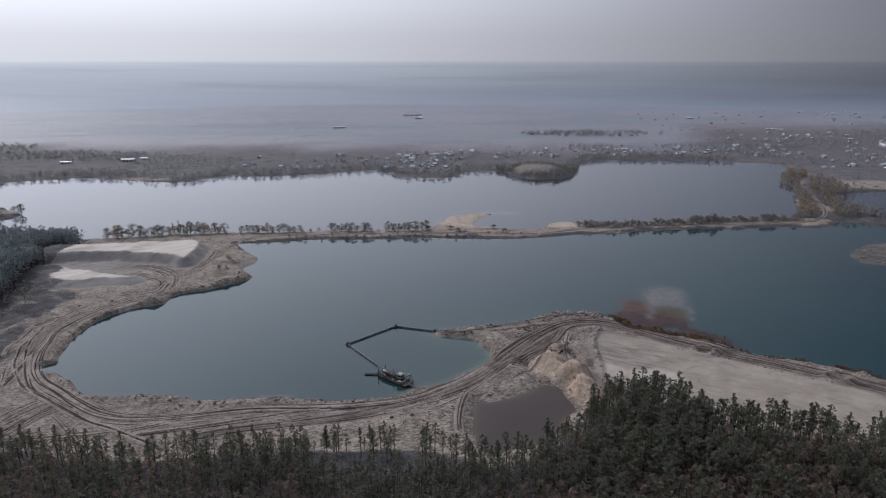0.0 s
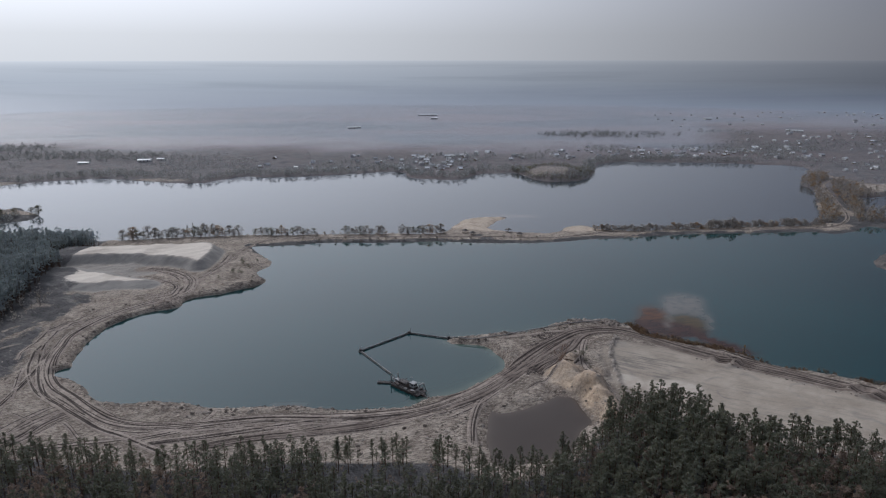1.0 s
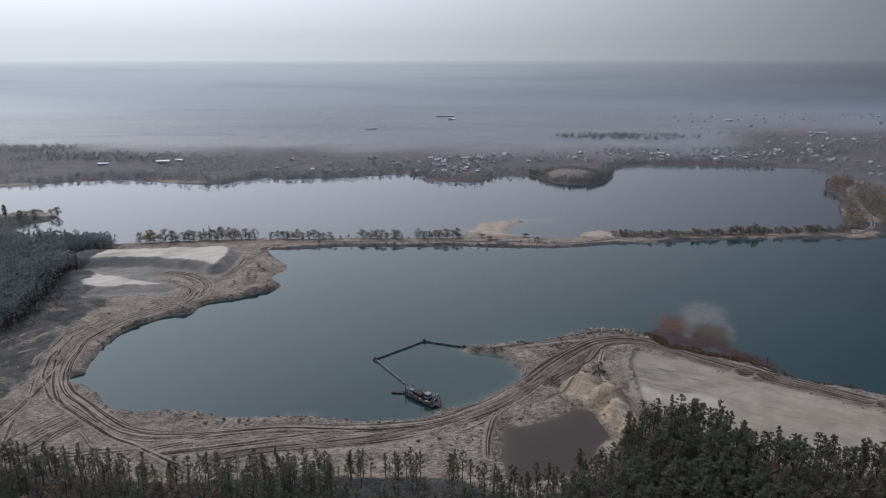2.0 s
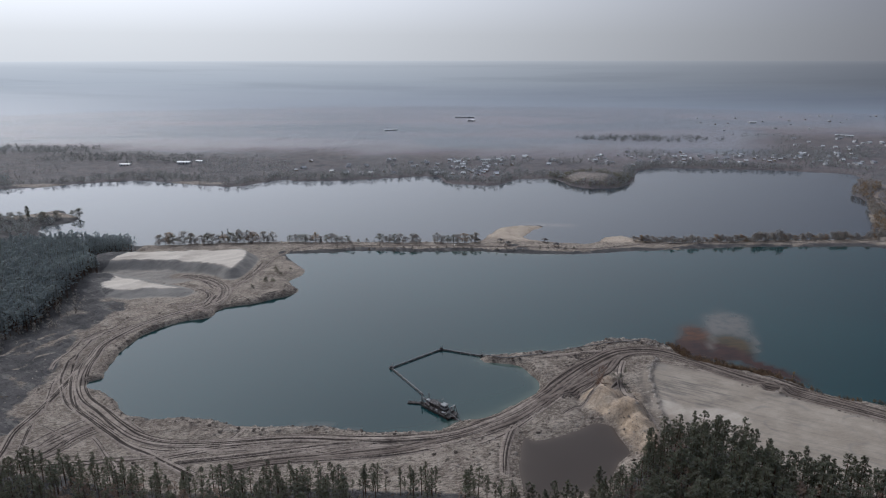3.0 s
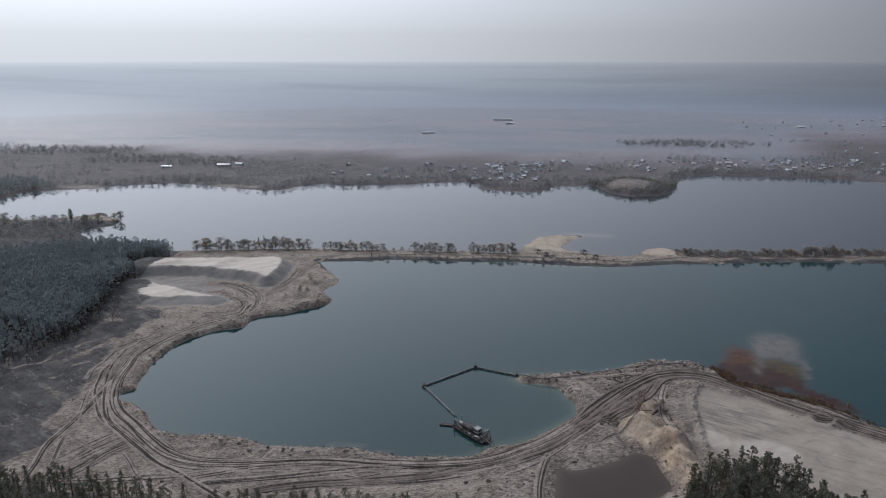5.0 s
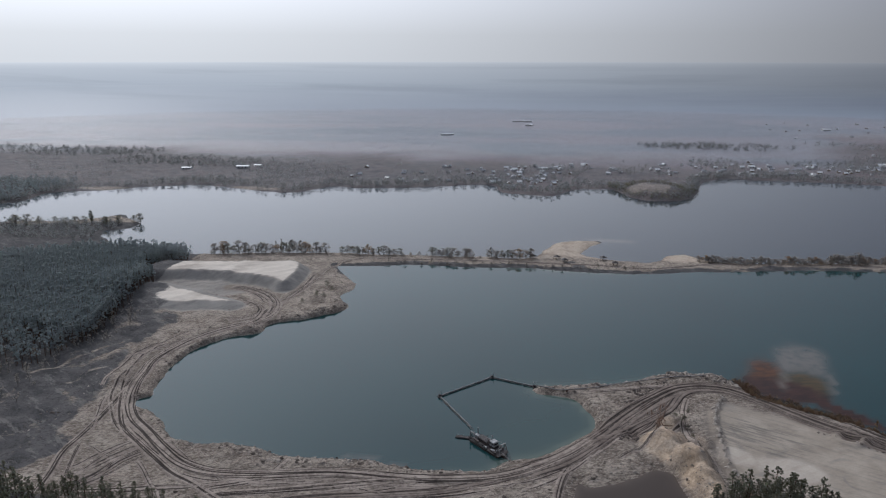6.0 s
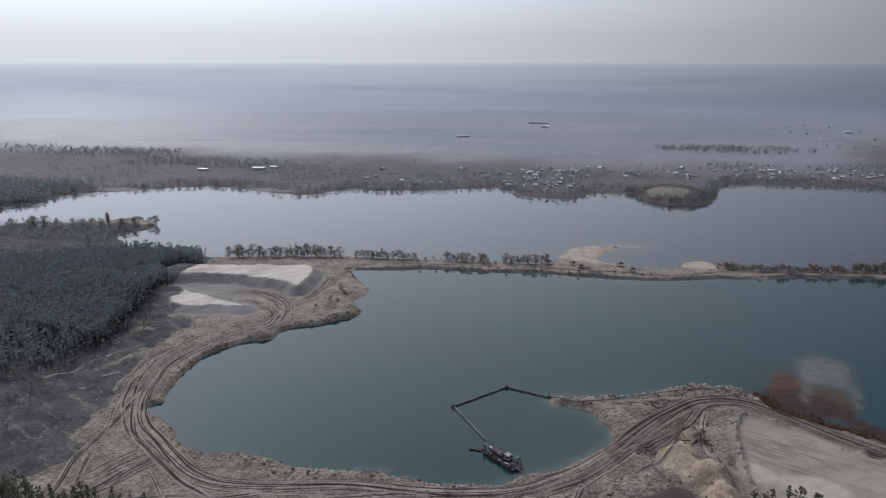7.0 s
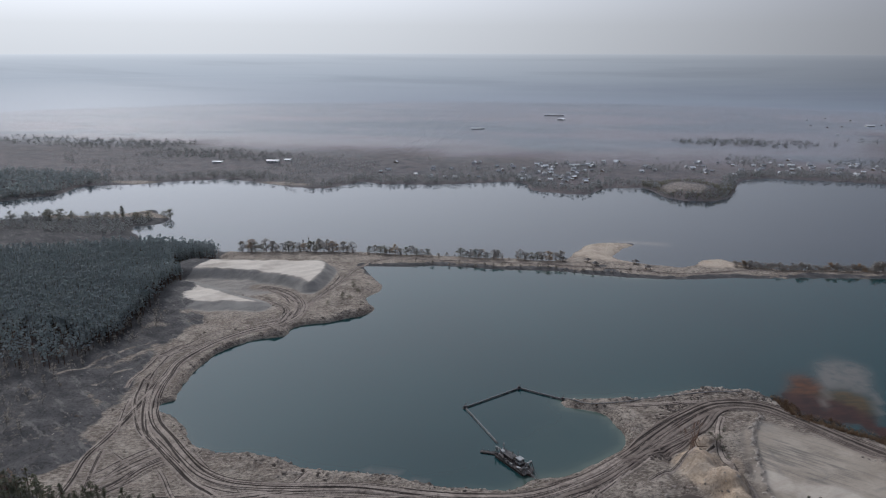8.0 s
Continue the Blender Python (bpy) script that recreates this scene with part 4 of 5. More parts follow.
def pine_shape(seed, h, clumps, per, leaf, limbs=True, lay=0.7):
    """A forest pine: a bare slightly bent trunk, a ragged crown on the upper half."""
    rng = np.random.default_rng(seed)
    bend = rng.normal(size=2) * 0.02 * h
    t = np.linspace(0, 1, 5)
    spine = np.stack([bend[0] * t ** 2, bend[1] * t ** 2, h * t], 1)
    wood = [tube(spine, 0.013 * h * (1 - 0.85 * t) + 0.02, 6 if limbs else 4)]
    low = rng.uniform(0.3, 0.48)
    centres, radii = [], []
    for k in range(clumps):
        u = (k + rng.random()) / clumps
        z = low + (0.99 - low) * u
        reach = h * (0.012 + (0.12 * math.sin(math.pi * (0.2 + 0.76 * u)) if seed % 3 else 0.15 * (1 - u) ** 0.85)) * rng.uniform(0.25, 1.2)
        ang = rng.random() * 6.283
        root = np.array([bend[0] * z * z, bend[1] * z * z, z * h])
        tip = root + (reach * math.cos(ang), reach * math.sin(ang), reach * rng.uniform(-0.05, 0.45))
        if limbs and k % 3 == 0:
            wood.append(tube([root, (root + tip) / 2 - (0, 0, 0.1), tip], [0.05, 0.035, 0.015], 3))
        centres.append(tip)
        radii.append(h * rng.uniform(0.024, 0.052) * (1.15 - 0.5 * u))
    return join(wood), leaf_cloud(rng, centres, radii, per, leaf, 0.7, lay)


def broad_shape(seed, h, spread, clumps, per, leaf, low=0.25, limbs=True):
    """A spreading tree or bush: forked limbs, a loose crown."""
    rng = np.random.default_rng(seed)
    t = np.linspace(0, 1, 4)
    wood = [tube(np.stack([0.03 * h * t ** 2, 0.02 * h * t, 0.75 * h * t], 1), 0.018 * h * (1 - 0.8 * t) + 0.02, 5)]
    centres, radii = [], []
    for k in range(clumps):
        u, ang = rng.random(), rng.random() * 6.283
        z = low + (0.95 - low) * u
        reach = spread * math.sin(math.pi * (0.18 + 0.75 * u)) * rng.uniform(0.3, 1.0)
        tip = np.array([reach * math.cos(ang), reach * math.sin(ang), z * h])
        root = np.array([0.0, 0.0, h * max(0.08, z * 0.55)])
        if limbs and k % 2 == 0:
            wood.append(tube([root, (root + tip) / 2 + (0, 0, 0.04 * h), tip], [0.010 * h, 0.006 * h, 0.003 * h], 3))
        centres.append(tip)
        radii.append(spread * rng.uniform(0.2, 0.38))
    return join(wood), leaf_cloud(rng, centres, radii, per, leaf, 0.85, 0.6)


def tree_thing(name, shape, bark, leaves, place, label, category, group):
    (wv, wf), cv = shape
    ob = thing(name, place, label, category, group)
    for key, v, f, m in (("trunk", wv, wf, bark), ("crown", cv, triangles(cv), leaves)):
        new(key, mesh_np(key, v, [f], [m])).parent = ob
    return ob


def stand(rng, points, sizes):
    """Upright places for trees on the ground, turned at random."""
    z = ground_z(points) - 0.15
    turns = rng.random(len(points)) * 360
    return [pose(x, y, h, 0, 0, a) @ Matrix.Scale(s, 4) for (x, y), h, a, s in zip(points, z, turns, sizes)]


def grove(name, shapes, bark, leaves, points, sizes, rng, label, category, wide=1.0):
    """Many trees joined: for woods whose trees nobody could count."""
    z = ground_z(points) - 0.15
    V, WF, CF, k = [], [], [], 0
    pick = rng.integers(0, len(shapes), len(points))
    ang = rng.random(len(points)) * 6.283
    for (x, y), h, a, s, i in zip(points, z, ang, sizes, pick):
        (wv, wf), cv = shapes[i]
        c, n = math.cos(a), math.sin(a)
        turn = np.array([[c, n, 0], [-n, c, 0], [0, 0, 1]]) * (s * wide, s * wide, s)
        V += [wv @ turn + (x, y, h), cv @ turn + (x, y, h)]
        WF.append(wf + k)
        CF.append(triangles(cv) + k + len(wv))
        k += len(wv) + len(cv)
    me = mesh_np(name, np.vstack(V), [np.vstack(WF), np.vstack(CF)], [bark, leaves], [0, 1])
    return tagged(new(name, me), label, category, kind="stuff")


def scatter(rng, x0, x1, y0, y1, gap):
    """Jittered places over a rectangle."""
    u, v = np.meshgrid(np.arange(x0, x1, gap), np.arange(y0, y1, gap))
    p = np.stack([u.ravel(), v.ravel()], 1) + rng.uniform(-0.48, 0.48, (u.size, 2)) * gap
    return p[rng.permutation(len(p))]


rng = np.random.default_rng(7)
PINES = [pine_shape(10 + k, 15.5, 44, 24, 0.24) for k in range(9)]
PINES_THIN = [pine_shape(30 + k, 15.0, 24, 10, 0.45, False, 0.6) for k in range(7)]
PINES_CANOPY = [pine_shape(60 + k, 14.0, 15, 9, 0.6, False, 0.6) for k in range(6)]
PINES_FAR = [pine_shape(50 + k, 14.0, 20, 9, 0.85, False, 0.45) for k in range(4)]
BARE = [broad_shape(70 + k, 9.0, 2.6, 12, 12, 0.38, 0.25, k % 2 == 0) for k in range(4)]

# the pine wood in front: its edge tree by tree, the rest joined
p = scatter(rng, -255, 250, 160, 256, 3.05)
edge = area_distance(p[:, 0], p[:, 1], bared)
pd = area_distance(p[:, 0], p[:, 1], pond)
clear = np.hypot((p[:, 0] + 18) / 26, (p[:, 1] - 199) / 10)
ok = (edge > 0.5) & (pd > 1.5) & (p[:, 0] > -232) & (rng.random(len(p)) < np.where(clear < 1, 0.16, 0.93))
p, edge = p[ok], edge[ok]
size = (0.70 + 0.27 * step01(p[:, 0], 20, 75)) * rng.uniform(0.78, 1.16, len(p)) * np.where((edge < 3) & (rng.random(len(p)) < 0.3), 0.6, 1)
rim = np.where((edge < 8.5) & (p[:, 0] > -175) & (p[:, 0] < 185))[0][:290]
inner = np.ones(len(p), bool)
inner[rim] = False
templates = []
for k, (m, i) in enumerate(zip(stand(rng, p[rim], size[rim]), rim)):
    if k < len(PINES):
        templates.append(tree_thing("pine_tree", PINES[k], M_BARK, M_NEEDLE, m, "dark green pine with a bare trunk at the forest edge", "tree", "pines at the forest edge"))
    else:
        copy_thing(templates[k % len(PINES)], Matrix.LocRotScale(m.translation, m.to_quaternion(), None) @ Matrix.Diagonal((1, 1, 1, 1))).scale = m.to_scale()
brown = fbm(p[:, 0], p[:, 1], 22, 3, 5) + 0.5 * step01(p[:, 0], 130, 175) + 0.35 * step01(-p[:, 1], -196, -176) > 0.2
leafy = inner & brown & (rng.random(len(p)) < 0.75)
conifer = inner & ~leafy
grove("pine_wood", PINES_THIN, M_BARK, M_NEEDLE, p[conifer], size[conifer], rng, "dense dark green pine wood", "forest", 1.2)
grove("bare_wood", BARE, M_GREYBARK, M_BROWNTWIG, p[leafy], size[leafy] * 1.25, rng, "leafless brownish trees among the pines", "forest")

# the wood west of the lake
p = scatter(rng, -520, -225, 300, 545, 2.95)
p = p[(p[:, 0] > -60 - 0.88 * p[:, 1]) & (p[:, 1] < np.interp(p[:, 0], [-520, -425, -391, -351, -317, -263, -225], [400, 448, 466, 491, 500, 492, 480]))]
e1, e2 = area_distance(p[:, 0], p[:, 1], bared), area_distance(p[:, 0], p[:, 1], lake_far)
p = p[(e1 > 3) & (e2 > 3) & (area_distance(p[:, 0], p[:, 1], shelf_high) > 6) & ((p[:, 1] > 335) | (rng.random(len(p)) < 0.35))]
grove("west_pine_wood", PINES_CANOPY, M_BARK, M_HAZENEEDLE, p, rng.uniform(0.78, 1.06, len(p)), rng, "dark pine wood beside the quarry", "forest", 1.2)
p = scatter(rng, -360, -200, 205, 390, 5.0)
e1 = area_distance(p[:, 0], p[:, 1], bared)
p = p[(e1 > -12) & (rng.random(len(p)) < 0.4 + 0.5 * step01(e1, 0, 20))]
grove("bare_scrub", BARE, M_GREYBARK, M_TWIG, p, rng.uniform(0.3, 0.85, len(p)), rng, "leafless dark scrub on cleared ground", "scrub")

# trees along the dam
LEAFY = [broad_shape(90 + k, 7.5, 3.1, 34, 46, 0.19, 0.14) for k in range(5)]
BUSHY = [broad_shape(100 + k, 3.2, 2.5, 22, 24, 0.2, 0.1) for k in range(4)]


def row_of(name, shapes, leaves, spots, label, group, bark=M_GREYBARK, category="tree"):
    made = []
    wide = 1.35 if shapes is LEAFY else 1.0
    pts = np.array([(x, y) for x, y, s in spots], float)
    for k, (m, s) in enumerate(zip(stand(rng, pts, [1.0] * len(pts)), spots)):
        if k < len(shapes):
            made.append(tree_thing(name, shapes[k], bark, leaves, m, label, category, group))
            made[-1].scale = (s[2] * wide, s[2] * wide, s[2])
        else:
            ob = copy_thing(made[k % len(shapes)], m)
            ob.scale = (s[2] * wide, s[2] * wide, s[2])


dam_north = curve(DAM_N[4:11], 1.0)
spots_grey, spots_green, spots_rust = [], [], []
for x in np.arange(-262, -12, 4.2):
    if (-170 < x < -162) or (-112 < x < -92) or (-60 < x < -45):
        continue
    y = float(np.interp(x, dam_north[:, 0], dam_north[:, 1])) - rng.uniform(2.5, 6)
    (spots_rust if rng.random() < 0.12 else spots_green if rng.random() < 0.45 else spots_grey).append((x + rng.uniform(-1, 1), y, rng.uniform(0.7, 1.15) * (1.3 if x < -180 else 1.0)))
dome_rust, dome_grey = [], []
for x in np.arange(112, 322, 5.0):
    y = float(np.interp(x, [112, 150, 199, 250, 302, 320], [553, 551, 559, 567, 573, 585])) - rng.uniform(0, 4)
    kind = rng.random()
    big = 1.5 if 203 < x < 228 else 1.0
    (dome_rust if kind < 0.28 else dome_grey).append((x, y, rng.uniform(1.2, 2.2) * big))
dome_grey += [(x + 2.4, y + 1.2, 0.8 * k) for x, y, k in dome_rust + dome_grey]
row_of("autumn_bush", BUSHY, M_RUSTLEAF, dome_rust, "wide rust-orange autumn bush on the sand dam", "bushes along the dam", category="bush")
row_of("willow_bush", BUSHY, M_TWIG, dome_grey, "wide greyish half-bare willow bush on the dam", "bushes along the dam", category="bush")
row_of("willow_tree", LEAFY, M_TWIG, spots_grey, "half-bare greyish tree on the sand dam", "trees along the dam")
row_of("alder_tree", LEAFY, M_OLIVE, spots_green, "dull green broadleaf tree on the sand dam", "trees along the dam")
row_of("autumn_tree", LEAFY, M_RUSTLEAF, spots_rust, "rust-orange autumn tree on the sand dam", "trees along the dam")
row_of("shrub", BUSHY, M_TWIG, [(x, 516 + 0.04 * x + rng.uniform(-1, 6), rng.uniform(0.4, 0.9)) for x in np.arange(-120, 75, 6.5)], "low leafless shrub on the sandy bank",
       "shrubs on the dam", category="shrub")
POPLAR = [broad_shape(120 + k, 11.0, 1.3, 18, 22, 0.3, 0.2) for k in range(3)]
row_of("poplar_tree", POPLAR, M_TWIG, [(-214, 524, 0.95), (-210, 525, 1.1), (-206, 526, 0.9), (-196, 528, 0.8), (-228, 521, 0.8)], "tall narrow leafless poplar near the dam",
       "poplars by the dam")
row_of("spruce_tree", [pine_shape(130, 15.0, 60, 16, 0.5)], M_NEEDLE, [(-413, 577, 1.0)], "tall dark spruce on the wooded spit", "trees on the spit", M_BARK)
spots = [(-381, 602, 1.3), (-386, 600, 0.9), (-395, 590, 1.0), (-402, 583, 1.1), (-408, 588, 0.9), (-425, 583, 1.0), (-432, 580, 1.1), (-440, 578, 0.9), (-450, 577, 1.0),
         (-462, 572, 1.1), (-475, 572, 1.5), (-484, 569, 1.4), (-490, 574, 1.2), (-505, 566, 1.1), (-518, 560, 1.2), (-530, 552, 1.2)]
row_of("spit_tree", LEAFY, M_OLIVE, spots, "dark broadleaf tree on the wooded spit", "trees on the spit")

# woods and hedges round the far lake, the cape and the villages
CLUMP = [broad_shape(140 + k, 6.4, 3.6, 8, 8, 0.5, 0.08, False) for k in range(5)]
CAPE = [broad_shape(150 + k, 7.5, 3.2, 14, 12, 0.45, 0.1, False) for k in range(3)]
far_line = curve(FAR, 5.0)
p = np.vstack([far_line + rng.normal(size=far_line.shape) * 3 + (0, 6 + 7 * k) for k in range(5)])
p = p[(area_distance(p[:, 0], p[:, 1], lake_far) > 2) & (land(p[:, 0], p[:, 1])[1]["sand"] < 0.35)]
grove("shore_wood", CLUMP, M_GREYBARK, M_HAZETWIG, p, rng.uniform(0.6, 1.2, len(p)), rng, "bare brownish trees along the far shore", "woodland")
cape = scatter(rng, 318, 430, 585, 830, 6.5)
dw = np.minimum(area_distance(cape[:, 0], cape[:, 1], lake_far), np.minimum(area_distance(cape[:, 0], cape[:, 1], lake_east), area_distance(cape[:, 0], cape[:, 1], lake_near)))
cape = cape[(dw > 2) & (line_distance(cape[:, 0], cape[:, 1], road_lines["dam"]) > 5)]
half = rng.random(len(cape)) < 0.3
grove("cape_wood", CAPE, M_GREYBARK, M_TWIG, cape[~half], rng.uniform(0.75, 1.45, (~half).sum()), rng, "bare trees on the cape beside the dam", "woodland")
grove("cape_autumn_wood", CAPE, M_GREYBARK, M_RUSTLEAF, cape[half], rng.uniform(0.7, 1.3, half.sum()), rng, "rust-coloured trees on the cape", "woodland")
p = scatter(rng, 70, 186, 784, 868, 5.2)
p = p[(area_distance(p[:, 0], p[:, 1], lake_far) > 1) & (np.hypot((p[:, 0] - 113) / 29, (p[:, 1] - 823) / 22) > 0.95)]
grove("headland_wood", CLUMP, M_GREYBARK, M_OLIVE, p, rng.uniform(0.6, 1.1, len(p)), rng, "dark trees round the far headland", "woodland")
p = np.vstack([scatter(rng, x0, x1, y0, y1, g) for x0, x1, y0, y1, g in (
    (-90, 60, 815, 1010, 7.5), (60, 240, 840, 1060, 7.5), (210, 560, 940, 1100, 7.5), (440, 900, 700, 1330, 9.5), (-420, -90, 815, 990, 7.5), (-760, -420, 790, 990, 8))])
p = p[(area_distance(p[:, 0], p[:, 1], lake_far) > 3) & (area_distance(p[:, 0], p[:, 1], lake_east) > 3) & (rng.random(len(p)) < np.where(p[:, 0] < -90, 0.5, 0.75))]
p = p[land(p[:, 0], p[:, 1])[1]["sand"] < 0.35]
p = p[(fbm(p[:, 0], p[:, 1], 75, 4, 79) > -0.02) | (area_distance(p[:, 0], p[:, 1], lake_far) < 22)]
grove("village_trees", CLUMP, M_GREYBARK, M_HAZETWIG, p, rng.uniform(0.5, 1.1, len(p)), rng, "bare garden trees round the far village", "woodland")
WOOD = [broad_shape(160 + k, 7.0, 4.0, 7, 6, 0.9, 0.08, False) for k in range(4)]
p = np.vstack([scatter(rng, x0, x1, y0, y1, g) for x0, x1, y0, y1, g in (
    (150, 400, 1180, 1350, 6.5), (-1100, -640, 1000, 1090, 9), (-640, -430, 930, 1010, 8))])
p = p[(p[:, 0] < 0) | (np.hypot((p[:, 0] - 270) / 120, (p[:, 1] - 1255) / 55) + 0.5 * fbm(p[:, 0], p[:, 1], 60, 3, 78) < 0.9)]
p = p[(rng.random(len(p)) < 0.4 + 0.8 * (fbm(p[:, 0], p[:, 1], 120, 3, 77) + 0.3)) & (area_distance(p[:, 0], p[:, 1], lake_far) > 3)]
grove("far_wood", WOOD, M_GREYBARK, M_HAZETWIG, p, rng.uniform(0.7, 1.2, len(p)), rng, "far dark woods beyond the fields", "forest")


# ---- villages ----
M_WALLW = worn("white_render", (0.68, 0.67, 0.66), (0.80, 0.79, 0.78), 2.0, 0.8)
M_BRICK = worn("buff_brick", (0.32, 0.26, 0.21), (0.38, 0.31, 0.25), 2.0, 0.85)
M_SLATE = worn("grey_sheet_roof", (0.30, 0.31, 0.33), (0.40, 0.41, 0.43), 2.0, 0.4, 0.5)
M_REDROOF = worn("red_brown_roof", (0.16, 0.09, 0.07), (0.22, 0.12, 0.09), 2.0, 0.6)
M_TIN = worn("pale_tin_roof", (0.66, 0.67, 0.68), (0.80, 0.81, 0.82), 3.0, 0.45, 0.5)
M_PANE = worn("window_glass", (0.02, 0.025, 0.03), (0.03, 0.035, 0.04), 1.0, 0.08, 0.6)


def house(name, m, l, w, h, wall, roof, label, group="village houses", pitch=0.3):
    ob = thing(name, m, label, "house", group)
    bm = bmesh.new()
    box(bm, (l, w, h), (0, 0, h / 2))
    for s in (-1, 1):
        a = [bm.verts.new(v) for v in ((s * l / 2, -w / 2, h), (s * l / 2, w / 2, h), (s * l / 2, 0, h + w * pitch))]
        bm.faces.new(a if s > 0 else a[::-1])
    part("wall", bm, wall, ob)
    bm = bmesh.new()
    rise = math.degrees(math.atan2(w * pitch, w / 2))
    run = math.hypot(w / 2, w * pitch) + 0.5
    for s in (-1, 1):
        box(bm, (l + 0.9, run, 0.18), (0, s * (w / 4 + 0.12), h + w * pitch / 2 - 0.02), (-s * rise, 0, 0))
    roof_part = part("roof", bm, roof, ob)
    bm = bmesh.new()
    box(bm, (0.6, 0.6, 1.6), (l * 0.22, 0.8, h + w * pitch), (0, 0, 0), 0.05)
    part("chimney", bm, M_BRICK, roof_part)
    for x in (-l * 0.28, l * 0.28):
        for s in (-1, 1):
            bm = bmesh.new()
            box(bm, (1.3, 0.08, 1.3), (x, s * (w / 2 + 0.02), h * 0.55))
            part("window", bm, M_PANE, ob)
    bm = bmesh.new()
    box(bm, (1.0, 0.08, 2.05), (0, -w / 2 - 0.02, 1.03))
    part("door", bm, M_REDROOF, ob)
    return ob


HOUSES = [(9, 7, 3.0, M_WALLW, M_SLATE, "white rendered village house with a grey roof"), (8, 7, 3.0, M_BRICK, M_TIN, "brick village house with a pale tin roof"),
          (11, 8, 3.4, M_WALLW, M_SLATE, "long white village house with a grey roof"), (10, 8, 3.6, M_WALLW, M_TIN, "white village house with a pale tin roof")]
models = []
for x0, x1, y0, y1, n in ((-82, 15, 830, 1000, 62), (20, 200, 940, 1050, 26), (195, 520, 965, 1090, 78), (480, 760, 850, 1290, 90), (450, 1050, 1400, 1800, 40), (-260, -90, 850, 980, 20)):
    for k in range(n):
        x, y = rng.uniform(x0, x1), rng.uniform(y0, y1)
        q = np.array([[x, y]])
        if area_distance(q[:, 0], q[:, 1], lake_far)[0] < 9 or area_distance(q[:, 0], q[:, 1], lake_east)[0] < 9:
            continue
        m = pose(x, y, float(ground_z(q)[0]) - 0.1, 0, 0, rng.choice([0, 20, 70, 90, 100, 160]) + rng.uniform(-8, 8))
        grow = rng.uniform(0.42, 0.72)
        i = int(rng.integers(0, 4))
        if len(models) < 4:
            i = len(models)
            l, w, h, a, b, label = HOUSES[i]
            models.append(house("house", m, l, w, h, a, b, label))
            models[-1].scale = (grow,) * 3
        else:
            copy_thing(models[i], m).scale = (grow,) * 3
for x, y, l, w, a in ((-426, 921, 17, 9, 8), (-410, 936, 10, 7, -5), (-498, 899, 14, 6, 4), (-55, 1600, 22, 14, 80), (-75, 1688, 46, 5, 0), (-209, 1382, 26, 8, 20), (640, 1330, 30, 6, -30), (570, 1600, 16, 9, 10)):
    z = float(ground_z([(x, y)])[0])
    house("farm_shed", pose(x, y, z - 0.1, 0, 0, a), l, w, 2.8, M_WALLW, M_TIN, "long white farm shed with a pale tin roof", "farm sheds", 0.12)


# ---- floating pipeline and dredger ----
M_HULL = worn("rusty_hull_paint", (0.042, 0.038, 0.037), (0.095, 0.068, 0.056), 2.5, 0.65, 0.4)
M_DECK = worn("worn_deck_plate", (0.045, 0.04, 0.04), (0.095, 0.078, 0.072), 1.2, 0.7, 0.4)
M_CABIN = worn("dirty_white_paint", (0.24, 0.24, 0.24), (0.50, 0.50, 0.49), 1.0, 0.5, 0.4)
M_STEEL = worn("grey_steel", (0.20, 0.20, 0.20), (0.33, 0.32, 0.31), 1.2, 0.5, 0.5, 0.4)
M_PIPE = worn("rusty_pipe_steel", (0.20, 0.185, 0.175), (0.32, 0.30, 0.285), 3.0, 0.65, 0.4)
M_RUSTY = worn("rust_brown_housing", (0.07, 0.058, 0.055), (0.17, 0.135, 0.12), 0.7, 0.7, 0.3)

M_FLOAT = worn("weathered_float_steel", (0.105, 0.10, 0.098), (0.19, 0.175, 0.165), 1.5, 0.6, 0.4)
line = thing("floating_pipeline", pose(0, 0, 0), "rusty slurry pipeline on floats across the lake", "pipeline")
BENDS = [(-28.7, 283.3), (-46.8, 309.2), (-24.8, 332.2), (-4.3, 325.6)]
for a, b in zip(BENDS, BENDS[1:]):
    a, b = Vector((*a, 0.6)), Vector((*b, 0.6))
    way = (b - a).normalized()
    side = Vector((-way.y, way.x, 0))
    part("pipe", rod(bmesh.new(), a + way, b - way, 0.22, sides=12), M_PIPE, line)
    count = int((b - a).length / 5.2)
    for k in range(count):
        mid = a + way * (2.6 + k * 5.2) - Vector((0, 0, 0.45))
        bm = bmesh.new()
        for s in (-0.34, 0.34):
            rod(bm, mid + side * s - way * 2.25, mid + side * s + way * 2.25, 0.15, sides=10)
        box(bm, (0.3, 1.0, 0.25), mid + Vector((0, 0, 0.26)), (0, 0, math.degrees(math.atan2(way.y, way.x))))
        part("float", bm, M_FLOAT, line)
for x, y in BENDS[1:]:
    bm = bmesh.new()
    box(bm, (1.9, 1.9, 0.6), (x, y, 0.15), (0, 0, 25), 0.1)
    rod(bm, (x, y, 0.5), (x, y, 1.3), 0.6, sides=12)
    part("joint_pontoon", bm, M_DECK, line)
    bm = bmesh.new()
    rod(bm, (x + 0.7, y, 0.5), (x + 0.7, y, 3.0), 0.09)
    rod(bm, (x - 0.5, y + 0.4, 0.5), (x - 0.5, y + 0.4, 2.3), 0.07)
    part("mooring_post", bm, M_STEEL, line)

